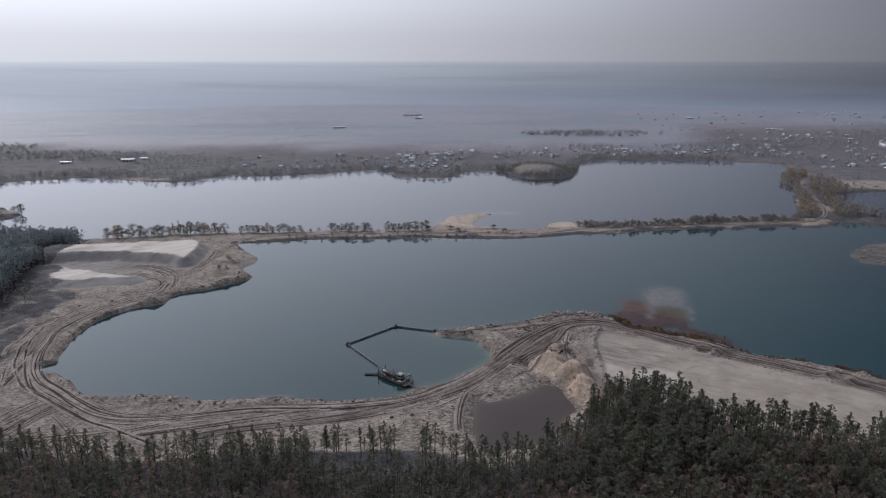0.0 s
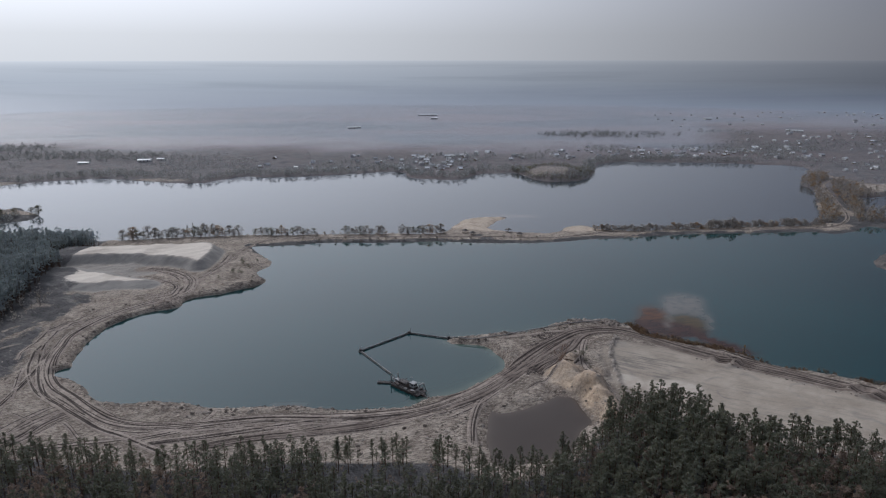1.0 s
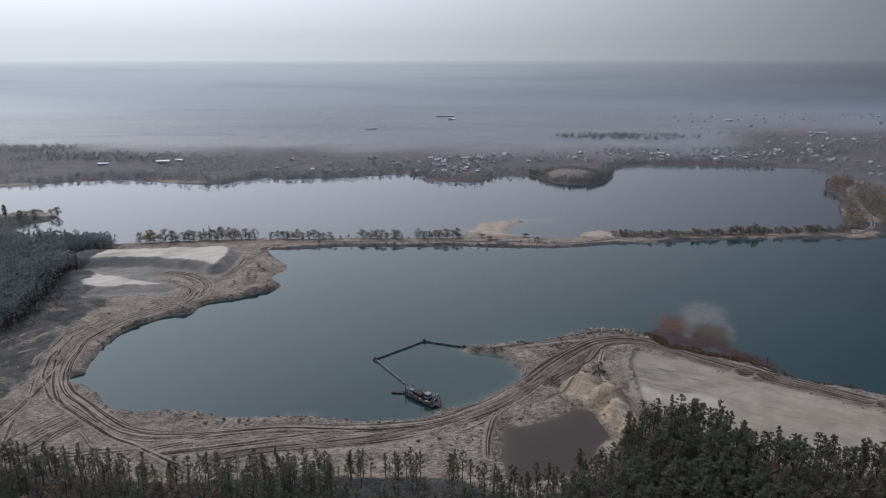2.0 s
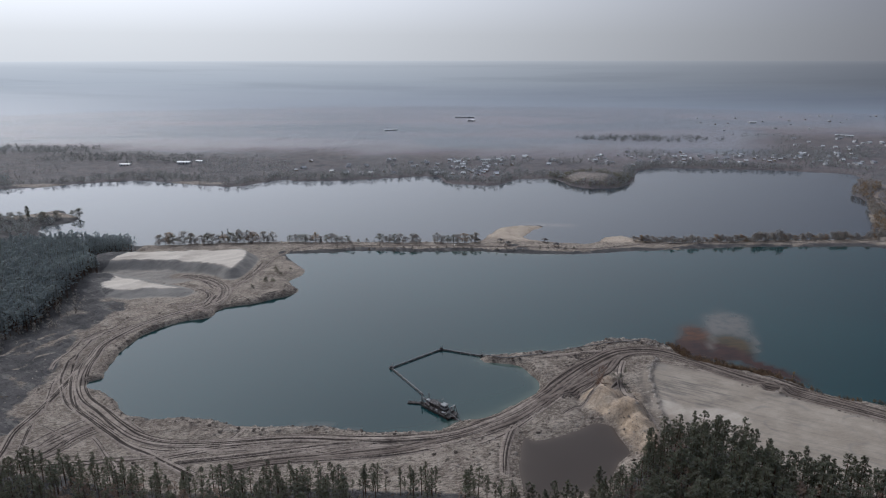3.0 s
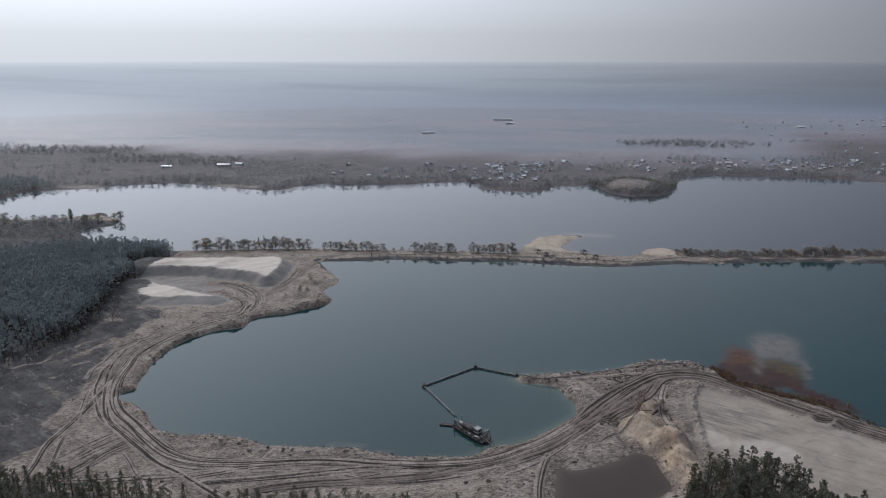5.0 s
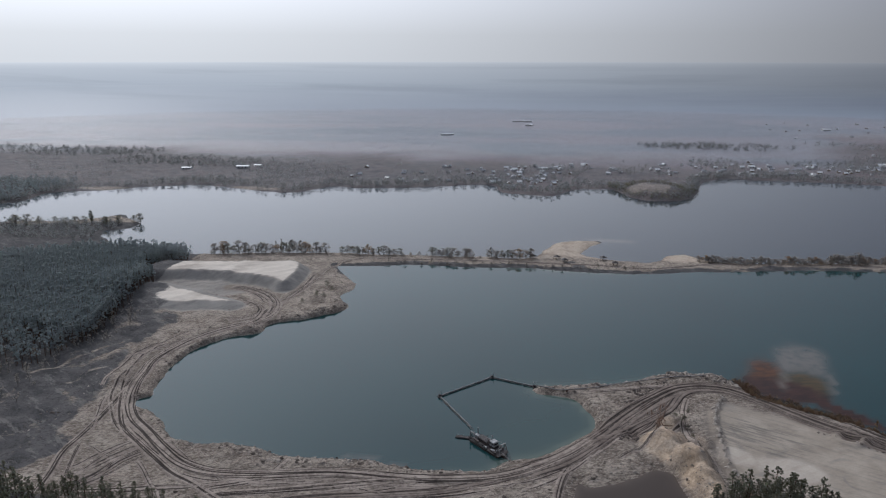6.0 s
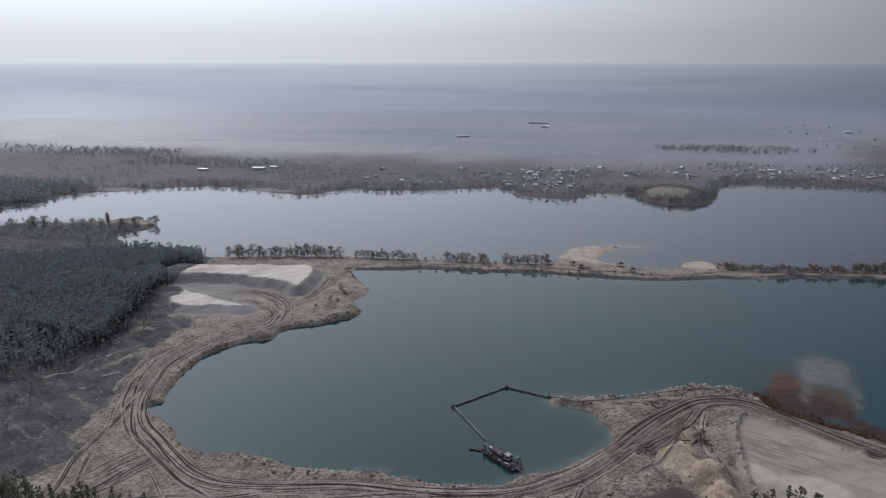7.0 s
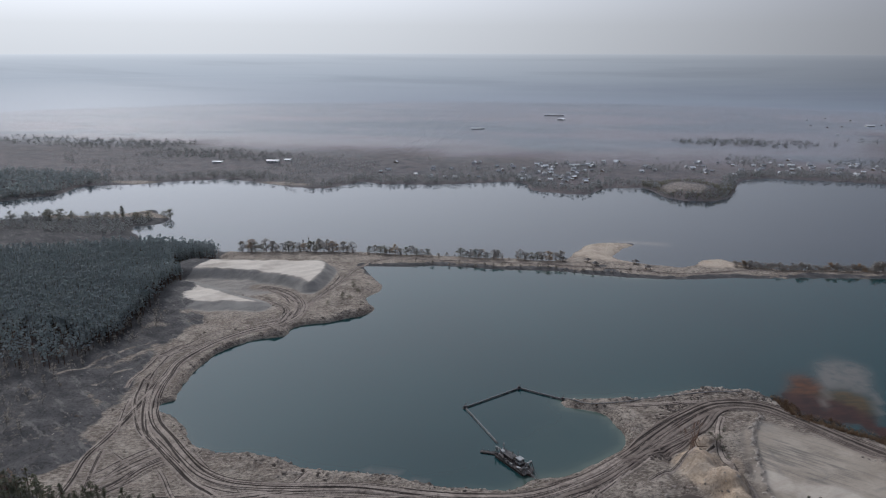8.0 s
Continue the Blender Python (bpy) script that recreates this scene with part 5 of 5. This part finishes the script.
shore_pipe = thing("shore_pipeline", pose(0, 0, 0), "dark rusty slurry pipe lying on the sand spit", "pipeline")
way_pts = curve([(-4, 325.5), (2, 322), (8, 320.8), (14, 321.3), (24, 325), (35, 331), (45, 335), (52, 337.5), (64, 342), (76, 345)], 4.0)
hs = np.maximum(np.max([ground_z(way_pts + (dx, dy)) for dx in (-2, 0, 2) for dy in (-0.7, 0, 0.7)], 0), 0.4) + 0.22
hs = np.convolve(np.r_[hs[0], hs, hs[-1]], [0.25, 0.5, 0.25], "valid")
for (a, ha), (b, hb) in zip(zip(way_pts, hs), zip(way_pts[1:], hs[1:])):
    part("pipe", rod(bmesh.new(), (*a, ha), (*b, hb), 0.23, sides=10), M_PIPE, shore_pipe)
for p2, h2 in list(zip(way_pts, hs))[1::4]:
    part("trestle", box(bmesh.new(), (0.9, 0.35, 1.2), (*p2, h2 - 0.8), (0, 0, 20), 0.03), M_BARK, shore_pipe)


def dredger():
    ob = thing("suction_dredger", pose(-20.4, 270.6, 0, 0, 0, -41.5) @ Matrix.Diagonal((0.94, 0.78, 0.74, 1)), "rusty suction dredger with a white cabin, afloat", "dredger")

    def add(name, build, material, label=""):
        bm = bmesh.new()
        build(bm)
        return part(name, bm, material, ob, label)

    for y in (-2.55, 0, 2.55):
        add("pontoon", lambda bm: box(bm, (19 if y == 0 else 17, 2.4, 1.9), (0 if y == 0 else -0.7, y, 0.25), (0, 0, 0), 0.18), M_HULL)
    add("deck", lambda bm: box(bm, (18.0, 7.7, 0.12), (-0.3, 0, 1.27), (0, 0, 0), 0.03), M_DECK)
    house_part = add("engine_house", lambda bm: box(bm, (5.2, 3.6, 2.2), (-3.4, 0.2, 2.43), (0, 0, 0), 0.1), M_RUSTY)
    bm = bmesh.new()
    box(bm, (5.6, 4.0, 0.16), (-3.4, 0.2, 3.6), (0, 0, 0), 0.04)
    part("house_roof", bm, M_DECK, house_part)
    for x in (-5.1, -3.4, -1.7):
        bm = bmesh.new()
        box(bm, (0.8, 0.06, 0.7), (x, -1.62, 2.8))
        part("window", bm, M_PANE, house_part)
    cabin = add("cabin", lambda bm: box(bm, (2.7, 3.0, 2.5), (2.3, 0.5, 3.9), (0, 0, 0), 0.08), M_CABIN, "dirty white control cabin")
    add("cabin_base", lambda bm: box(bm, (2.9, 3.4, 1.35), (2.3, 0.5, 2.0), (0, 0, 0), 0.05), M_DECK)
    bm = bmesh.new()
    box(bm, (2.8, 3.1, 0.12), (2.3, 0.5, 5.21), (0, 0, 0), 0.04)
    part("cabin_roof", bm, M_CABIN, cabin)
    for at, sz in (((3.68, 0.5, 4.2), (0.06, 2.4, 1.0)), ((2.3, -1.02, 4.2), (2.0, 0.06, 1.0)), ((2.3, 2.02, 4.2), (2.0, 0.06, 1.0))):
        bm = bmesh.new()
        box(bm, sz, at)
        part("window", bm, M_PANE, cabin)
    add("mast", lambda bm: (rod(bm, (1.4, 0.5, 5.2), (1.4, 0.5, 8.6), 0.09), rod(bm, (1.4, -0.5, 7.6), (1.4, 1.5, 7.6), 0.05)), M_CABIN)
    for y in (-2.9, 2.9):
        add("gantry_leg", lambda bm: (rod(bm, (6.0, y, 1.3), (8.2, y * 0.45, 7.0), 0.2), rod(bm, (8.6, y, 1.2), (8.2, y * 0.45, 7.0), 0.2)), M_STEEL)
    add("gantry_head", lambda bm: box(bm, (0.6, 3.2, 0.5), (8.2, 0, 7.0), (0, 0, 0), 0.05), M_STEEL)
    add("ladder", lambda bm: (box(bm, (9.5, 0.35, 0.5), (11.0, -0.7, -0.3), (0, 22, 0)), box(bm, (9.5, 0.35, 0.5), (11.0, 0.7, -0.3), (0, 22, 0)),
                              [rod(bm, (7.4 + k * 1.5, -0.8, 1.15 - k * 0.6), (7.4 + k * 1.5, 0.8, 1.15 - k * 0.6), 0.12) for k in range(6)]), M_HULL)
    add("suction_pipe", lambda bm: (rod(bm, (4.5, 0, 1.7), (8.0, 0, 1.5), 0.3), rod(bm, (8.0, 0, 1.5), (14, 0, -1.2), 0.3)), M_PIPE)
    for y in (-0.9, 0.9):
        add("hoist_cable", lambda bm: rod(bm, (8.2, y, 6.9), (13.5, y * 0.7, -0.9), 0.05, sides=5), M_STEEL)
        add("back_stay", lambda bm: rod(bm, (8.0, y * 1.4, 7.0), (-0.2, y * 2.6, 4.2), 0.05, sides=5), M_STEEL)
    for y in (-2.6, 2.6):
        add("spud", lambda bm: rod(bm, (-9.6, y, -3), (-9.6, y, 5.6), 0.28), M_STEEL)
        add("spud_collar", lambda bm: box(bm, (1.2, 1.1, 1.0), (-9.3, y, 1.6), (0, 0, 0), 0.06), M_HULL)
    add("discharge_pipe", lambda bm: (rod(bm, (-6.5, 1.3, 1.9), (-10.2, 1.3, 1.7), 0.34), rod(bm, (-10.2, 1.3, 1.7), (-14.2, 2.4, 0.8), 0.34)), M_PIPE)
    for x, y in ((5.4, -2.2), (5.4, 2.2), (-8.0, 0.0)):
        add("winch", lambda bm: (rod(bm, (x, y - 0.7, 1.95), (x, y + 0.7, 1.95), 0.5, sides=12), box(bm, (1.2, 0.2, 1.0), (x, y - 0.75, 1.8)), box(bm, (1.2, 0.2, 1.0), (x, y + 0.75, 1.8))), M_RUSTY)
    add("fuel_tank", lambda bm: rod(bm, (-7.2, -2.2, 2.1), (-4.2, -2.9, 2.1), 0.7, sides=14), M_RUSTY)
    add("stores_box", lambda bm: box(bm, (1.8, 1.2, 1.1), (4.2, -2.5, 1.85), (0, 0, 12), 0.06), M_CABIN)
    gear = np.random.default_rng(5)
    for k in range(30):
        gx2, gy2 = gear.uniform(-8.2, 6.5), gear.choice([-1, 1]) * gear.uniform(2.3, 3.4)
        w2, d2, h2 = gear.uniform(0.5, 1.5), gear.uniform(0.4, 0.9), gear.uniform(0.4, 1.3)
        add("deck_gear", lambda bm: box(bm, (w2, d2, h2), (gx2, gy2, 1.3 + h2 / 2), (0, 0, gear.uniform(-25, 25)), 0.06), [M_RUSTY, M_STEEL, M_DECK, M_CABIN][k % 4])
    for y in (-2.2, 2.2):
        add("stern_frame_leg", lambda bm: (rod(bm, (-7.4, y, 1.3), (-8.4, y * 0.5, 5.4), 0.14), rod(bm, (-9.3, y, 1.3), (-8.4, y * 0.5, 5.4), 0.14)), M_CABIN)
    add("stern_winch_house", lambda bm: box(bm, (1.9, 2.1, 1.9), (-7.9, 0.4, 2.3), (0, 0, 8), 0.08), M_CABIN, "dirty white winch house")
    for k in range(5):
        x2 = -6.4 + k * 1.35
        add("side_pipe", lambda bm: rod(bm, (x2, -3.3, 1.6), (x2 + 1.9, -2.4, 2.1 + 0.2 * (k % 2)), 0.14, sides=6), M_PIPE)
    for y in (-1.2, 1.9):
        add("lamp_post", lambda bm: (rod(bm, (-0.6, y, 3.6), (-0.6, y, 6.3), 0.06, sides=6), box(bm, (0.35, 0.5, 0.2), (-0.45, y, 6.35))), M_CABIN)
    for k in range(4):
        y2 = -1.6 + k * 0.9
        add("roof_pipe", lambda bm: rod(bm, (-5.8, y2, 3.85), (-0.9, y2 * 0.7, 3.9), 0.12, sides=6), M_PIPE)
    add("boom", lambda bm: (rod(bm, (4.6, -1.2, 1.4), (9.8, -2.6, 6.2), 0.13), rod(bm, (4.6, -2.0, 1.4), (9.8, -2.6, 6.2), 0.1)), M_CABIN)
    add("exhaust_stack", lambda bm: rod(bm, (-2.2, 0.8, 4.1), (-2.2, 0.8, 6.0), 0.2), M_HULL)
    for y in (-3.75, 3.75):
        def rail(bm):
            for h in (1.75, 2.3):
                rod(bm, (-8.6, y, h), (7.6, y, h), 0.035, sides=5)
            for k in range(10):
                rod(bm, (-8.6 + k * 1.8, y, 1.3), (-8.6 + k * 1.8, y, 2.32), 0.035, sides=5)
        add("railing", rail, M_HULL)
    return ob


dredger()
boat = thing("work_pontoon", pose(-31.2, 276.3, 0, 0, 0, -4) @ Matrix.Scale(0.8, 4), "low dark work pontoon moored beside the dredger", "boat")
part("hull", box(bmesh.new(), (9.0, 2.4, 0.9), (0, 0, 0.15), (0, 0, 0), 0.2), M_HULL, boat)
for x in (-3.4, -0.6, 2.2):
    part("bollard", rod(bmesh.new(), (x, 0.6, 0.55), (x, 0.6, 1.5), 0.2), M_STEEL, boat)
part("walkway", box(bmesh.new(), (8.4, 0.8, 0.1), (0, -0.5, 0.65), (0, 0, 0), 0.02), M_DECK, boat)

# ---- reeds ----
p = scatter(rng, 84, 215, 245, 352, 0.95)
d = near_water(p[:, 0], p[:, 1])[0]
patch = fbm(p[:, 0], p[:, 1], 9, 3, 33) + 1.2 * (1 - step01(p[:, 0], 118, 142))
p = p[(d > -2.5 - 2.5 * (p[:, 0] < 135)) & (d < 4.5) & (p[:, 0] > 90) & (rng.random(len(p)) < np.clip(0.35 + patch, 0.05, 0.9))]
TUFT = []
for k in range(4):
    g = np.random.default_rng(200 + k)
    root = g.normal(size=(26, 3)) * (0.3, 0.3, 0)
    tip = root + np.stack([g.normal(size=26) * 0.25, g.normal(size=26) * 0.25, g.uniform(1.2, 2.4, 26)], 1)
    TUFT.append((tube([(0, 0, 0), (0.03, 0, 0.6), (0.05, 0, 1.2)], [0.03, 0.02, 0.01], 3), np.stack([root - (0.05, 0, 0), root + (0.05, 0, 0), tip], 1).reshape(-1, 3)))
grove("reed_bed", TUFT, M_REED, M_REED, p, rng.uniform(0.6, 1.2, len(p)), rng, "dry rust-brown reeds along the lake shore", "reeds")
row_of("yellow_bush", POPLAR, foliage("yellow_leaves", (0.34, 0.21, 0.06), (0.30, 0.20, 0.065), (0.40, 0.27, 0.09)), [(135.5, 304.5, 0.5)], "small yellow autumn birch on the lake bank", "bushes", category="shrub")

p = scatter(rng, -235, 250, 160, 250, 4.5)
e1, pd = area_distance(p[:, 0], p[:, 1], bared), area_distance(p[:, 0], p[:, 1], pond)
p = p[(e1 > 2) & (pd > 2)]
LOW = [broad_shape(170 + k, 3.0, 2.0, 7, 7, 0.36, 0.1, False) for k in range(3)]
grove("undergrowth", LOW, M_GREYBARK, M_BROWNTWIG, p, rng.uniform(0.4, 1.0, len(p)), rng, "brown leafless undergrowth between the pines", "undergrowth")


# ---- clods and wheel marks on the sand ----
def clods(name, points, sizes, material, label):
    base = np.array([(1, 0, 0), (0.3, 0.95, 0), (-0.8, 0.6, 0), (-0.8, -0.6, 0), (0.3, -0.95, 0), (0.5, 0.15, 0.55), (-0.35, 0.3, 0.65), (-0.1, -0.45, 0.6)])
    faces = np.array([(0, 1, 5), (1, 2, 6), (1, 6, 5), (2, 3, 6), (3, 7, 6), (3, 4, 7), (4, 0, 7), (0, 5, 7), (5, 6, 7)])
    n = len(points)
    a, c = rng.random(n) * 6.283, rng.uniform(0.7, 1.3, (n, 8, 3))
    v = base[None] * c * sizes[:, None, None] * np.stack([np.ones(n), rng.uniform(0.5, 1, n), rng.uniform(0.5, 1.0, n)], 1)[:, None]
    x = v[..., 0] * np.cos(a)[:, None] - v[..., 1] * np.sin(a)[:, None]
    y = v[..., 0] * np.sin(a)[:, None] + v[..., 1] * np.cos(a)[:, None]
    z = ground_z(points) - 0.08
    V = np.stack([x + points[:, :1], y + points[:, 1:], v[..., 2] + z[:, None]], -1).reshape(-1, 3)
    F = (faces[None] + 8 * np.arange(n)[:, None, None]).reshape(-1, 3)
    return tagged(new(name, mesh_np(name, V, [F], [material])), label, "clods", kind="stuff")


def clod_material():
    n = Nodes("sand_clods")
    c = n.ramp(n.island(), [(0, (0.10, 0.082, 0.07)), (0.5, (0.25, 0.212, 0.18)), (1, (0.44, 0.385, 0.33))])
    return n.done(n.mix(0.4, c, n.ramp(n.noise(0.5), [(0.3, (0.4, 0.4, 0.4)), (0.7, (1, 1, 1))]), "MULTIPLY"), 0.9, 0.1)


M_CLOD = clod_material()
p = scatter(rng, -215, 110, 205, 425, 0.85)
d1, d2, d3, dp = near_water(p[:, 0], p[:, 1])
on = np.min([line_distance(p[:, 0], p[:, 1], l) - ROADS[k][0] / 2 for k, l in road_lines.items()], 0)
dense = np.exp(-((np.minimum(d1, 40) - 3.2) / 3.6) ** 2) * 0.85 + 0.3 * np.exp(-((np.minimum(dp, 30) - 4) / 5) ** 2) + 0.22 * step01(fbm(p[:, 0], p[:, 1], 13, 3, 41), 0.05, 0.5)
keep = (d1 > 0.8) & (dp > 0.8) & (on > 0.4) & (area_distance(p[:, 0], p[:, 1], plain) > 1) & (area_distance(p[:, 0], p[:, 1], bared) < 0) & (rng.random(len(p)) < dense)
keep &= (area_distance(p[:, 0], p[:, 1], shelf_high) > 7) & (area_distance(p[:, 0], p[:, 1], shelf_low) > 5)
keep &= rng.random(len(p)) < 0.3 + 0.7 * step01(p[:, 0], -172, -140)
p = p[keep]
clods("sand_clods", p, np.minimum(rng.gamma(1.2, 0.24, len(p)) + 0.12, 1.2), M_CLOD, "loose clods and lumps of dug sand")

marks = []
for k in range(64):
    key = ["haul", "spit", "lower", "haul", "cross", "forest", "shelf", "haul"][k % 8]
    l = road_lines[key]
    i = int(rng.integers(0, max(1, len(l) - 14)))
    seg = l[i:i + int(rng.integers(10, 26))]
    if len(seg) < 6:
        continue
    way = np.gradient(seg, axis=0)
    side = np.stack([way[:, 1], -way[:, 0]], 1) / np.linalg.norm(way, axis=1)[:, None]
    off = rng.uniform(-13, 13) + rng.uniform(-10, 10) * np.linspace(0, 1, len(seg)) ** 2
    q = seg + side * off[:, None]
    if near_water(q[:, 0], q[:, 1])[0].min() > 2.5 and area_distance(q[:, 0], q[:, 1], plain).min() > 1 and area_distance(q[:, 0], q[:, 1], pond).min() > 2 and area_distance(q[:, 0], q[:, 1], bared).max() < 0 and area_distance(q[:, 0], q[:, 1], shelf_high).min() > 12 and area_distance(q[:, 0], q[:, 1], shelf_low).min() > 12:
        marks.append(track("wheel_track", q[::2], 2.6, 2, 500 + k, "pair of wheel ruts in the sand"))

crest = curve([(4, 326), (19, 330.5), (35, 335.5), (47, 339.5), (62, 347), (80, 348)], 0.9)
crest = crest[rng.random(len(crest)) < 0.55 + 0.4 * fbm(crest[:, 0], crest[:, 1], 9, 3, 3)]
M_SLAB = worn("pale_sand_slab", (0.36, 0.315, 0.27), (0.45, 0.40, 0.345), 1.0, 0.9, 0.1)
clods("crest_slabs", crest + rng.normal(size=crest.shape) * (0.6, 0.9), rng.uniform(0.7, 1.7, len(crest)), M_SLAB, "pale broken sand slabs on the crest of the spit")
lumps = np.vstack([np.array(c) + rng.normal(size=(int(k), 2)) * (4.5, 1.6) for *c, k in ((22, 329.5, 26), (38, 335.5, 26), (62, 344.5, 42), (77, 345, 46), (85, 341, 26), (8, 326, 14))])
lumps = lumps[near_water(lumps[:, 0], lumps[:, 1])[0] > 0.6]
clods("crest_lumps", lumps, rng.uniform(0.5, 1.5, len(lumps)), M_CLOD, "dumped lumps of sand along the spit's crest")
M_DARKCLOD = worn("damp_dark_sand", (0.075, 0.062, 0.055), (0.14, 0.115, 0.098), 1.0, 0.85, 0.2)
rubble = np.vstack([np.array(c) + rng.normal(size=(34, 2)) * (3.2, 1.8) for c in ((43, 323), (49, 328), (57, 333), (40, 314), (36, 292), (34, 284))])
clods("damp_rubble", rubble, rng.uniform(0.3, 1.1, len(rubble)), M_DARKCLOD, "damp dark lumps beside the haul track")
rim = curve([(80, 324), (73, 308), (71, 286), (70, 266), (75, 254)], 0.7)
rim = rim + rng.normal(size=rim.shape) * 0.7
clods("edge_bank_lumps", rim, rng.uniform(0.4, 1.1, len(rim)), M_SLAB, "pale lumpy sand bank along the levelled plain")
berm = curve([(112, 301), (124, 294), (138, 285), (152, 274.5), (166, 265)], 2.3)
clods("berm_heaps", berm + rng.normal(size=berm.shape) * 0.25, rng.uniform(0.6, 1.0, len(berm)), M_CLOD, "row of small sand heaps beside the track")


# ---- beach shelters on the dam ----
def shelter(m):
    ob = thing("beach_shelter", m, "small dark-roofed timber shelter on the sand", "shelter", "beach shelters")
    for x in (-1.6, 1.6):
        for y in (-1.6, 1.6):
            part("post", rod(bmesh.new(), (x, y, 0), (x, y, 2.3), 0.08, sides=6), M_BARK, ob)
    bm = bmesh.new()
    bmesh.ops.create_cone(bm, cap_ends=True, segments=4, radius1=3.3, radius2=0.1, depth=1.3, matrix=pose(0, 0, 2.85, 0, 0, 45))
    part("roof", bm, M_HULL, ob)
    part("bench", box(bmesh.new(), (2.4, 0.5, 0.1), (0, 0.9, 0.5)), M_BARK, ob)
    return ob


first = None
for x, y in [(-12, 539), (6, 539), (12, 531), (41, 541), (49, 529), (121, 547)]:
    m = pose(x, y, float(ground_z([(x, y)])[0]) - 0.05, 0, 0, rng.uniform(0, 90))
    first = copy_thing(first, m) if first else shelter(m)

row_of("dark_shrub", BUSHY, M_OLIVE, [(57.5, 296, 0.9), (59, 293, 0.7), (56, 303, 0.6), (62, 308, 0.6), (60, 287, 0.5), (57, 276, 0.5), (-146, 424, 0.8), (-143, 429, 0.9), (-149, 433, 0.7), (-141, 441, 0.8), (-146, 447, 0.9), (-150, 456, 0.7), (-138, 453, 0.6), (-152, 415, 0.6)], "dark scrubby bush on the dug bank",
       "bushes by the pond", category="shrub")
row_of("bank_shrub", BUSHY, M_TWIG, [(x, float(np.interp(x, [-250, -139, -11, 121, 302], [515, 529, 541, 552, 570])) - rng.uniform(-1, 5), rng.uniform(0.5, 1.0))
                                      for x in np.r_[np.arange(-250, -20, 6.0), np.arange(112, 320, 6.5)]], "low brown shrub under the dam trees", "shrubs under the dam trees", category="shrub")
dump = np.random.default_rng(41)
DUMPED = [(47.5, 300, 100, 15), (49, 296, 96, 13), (46.5, 305, 84, 12), (51, 291, 128, 14), (50.5, 288, 60, 10), (44.5, 309, 92, 11)]
DUMPED += [(47 + 0.22 * (y - 290) + dump.uniform(-1.6, 1.6), y, dump.uniform(64, 92), dump.uniform(7, 15)) for y in np.linspace(290, 314, 16)]
for x, y, a, l in DUMPED:
    way = Vector((math.cos(radians(a)), math.sin(radians(a)), 0)) * l / 2
    ends = [Vector((x, y, 0)) - way, Vector((x, y, 0)) + way]
    for e in ends:
        e.z = float(ground_z([(e.x, e.y)])[0])
    low, high = ends
    mid = float(ground_z([(x, y)])[0])
    lift = max(0.2, mid + 0.2 - (low.z + high.z) / 2)
    ob = thing("timber_pole", pose(x, y, mid), "long dark timber pole dumped on the sand", "pole", "dumped poles")
    off = Vector((x, y, mid))
    part("pole", rod(bmesh.new(), low - off + Vector((0, 0, lift)), high - off + Vector((0, 0, lift)), 0.22, 0.16, 8), M_BARK, ob)

p = scatter(rng, -600, -388, 535, 612, 5.5)
p = p[(area_distance(p[:, 0], p[:, 1], lake_far) > 2) & (p[:, 1] < np.interp(p[:, 0], [-600, -500, -440, -390], [548, 582, 588, 596])) & (land(p[:, 0], p[:, 1])[1]["sand"] < 0.45)]
grove("spit_brush", CAPE, M_GREYBARK, M_HAZETWIG, p, rng.uniform(0.4, 0.95, len(p)), rng, "dark tangled brush on the wooded spit", "scrub")
p = scatter(rng, -860, -570, 590, 780, 7.0)
p = p[(area_distance(p[:, 0], p[:, 1], lake_far) > 4) & (p[:, 0] < -575)]
grove("far_west_wood", WOOD, M_GREYBARK, M_HAZENEEDLE, p, rng.uniform(0.9, 1.4, len(p)), rng, "dark wood on the far western shore", "forest")

p = scatter(rng, -115, 115, 50, 160, 8.5)
grove("near_pine_wood", PINES_FAR, M_BARK, M_NEEDLE, p, rng.uniform(0.7, 1.05, len(p)), rng, "pine wood on the near side of the quarry", "forest", 1.3)
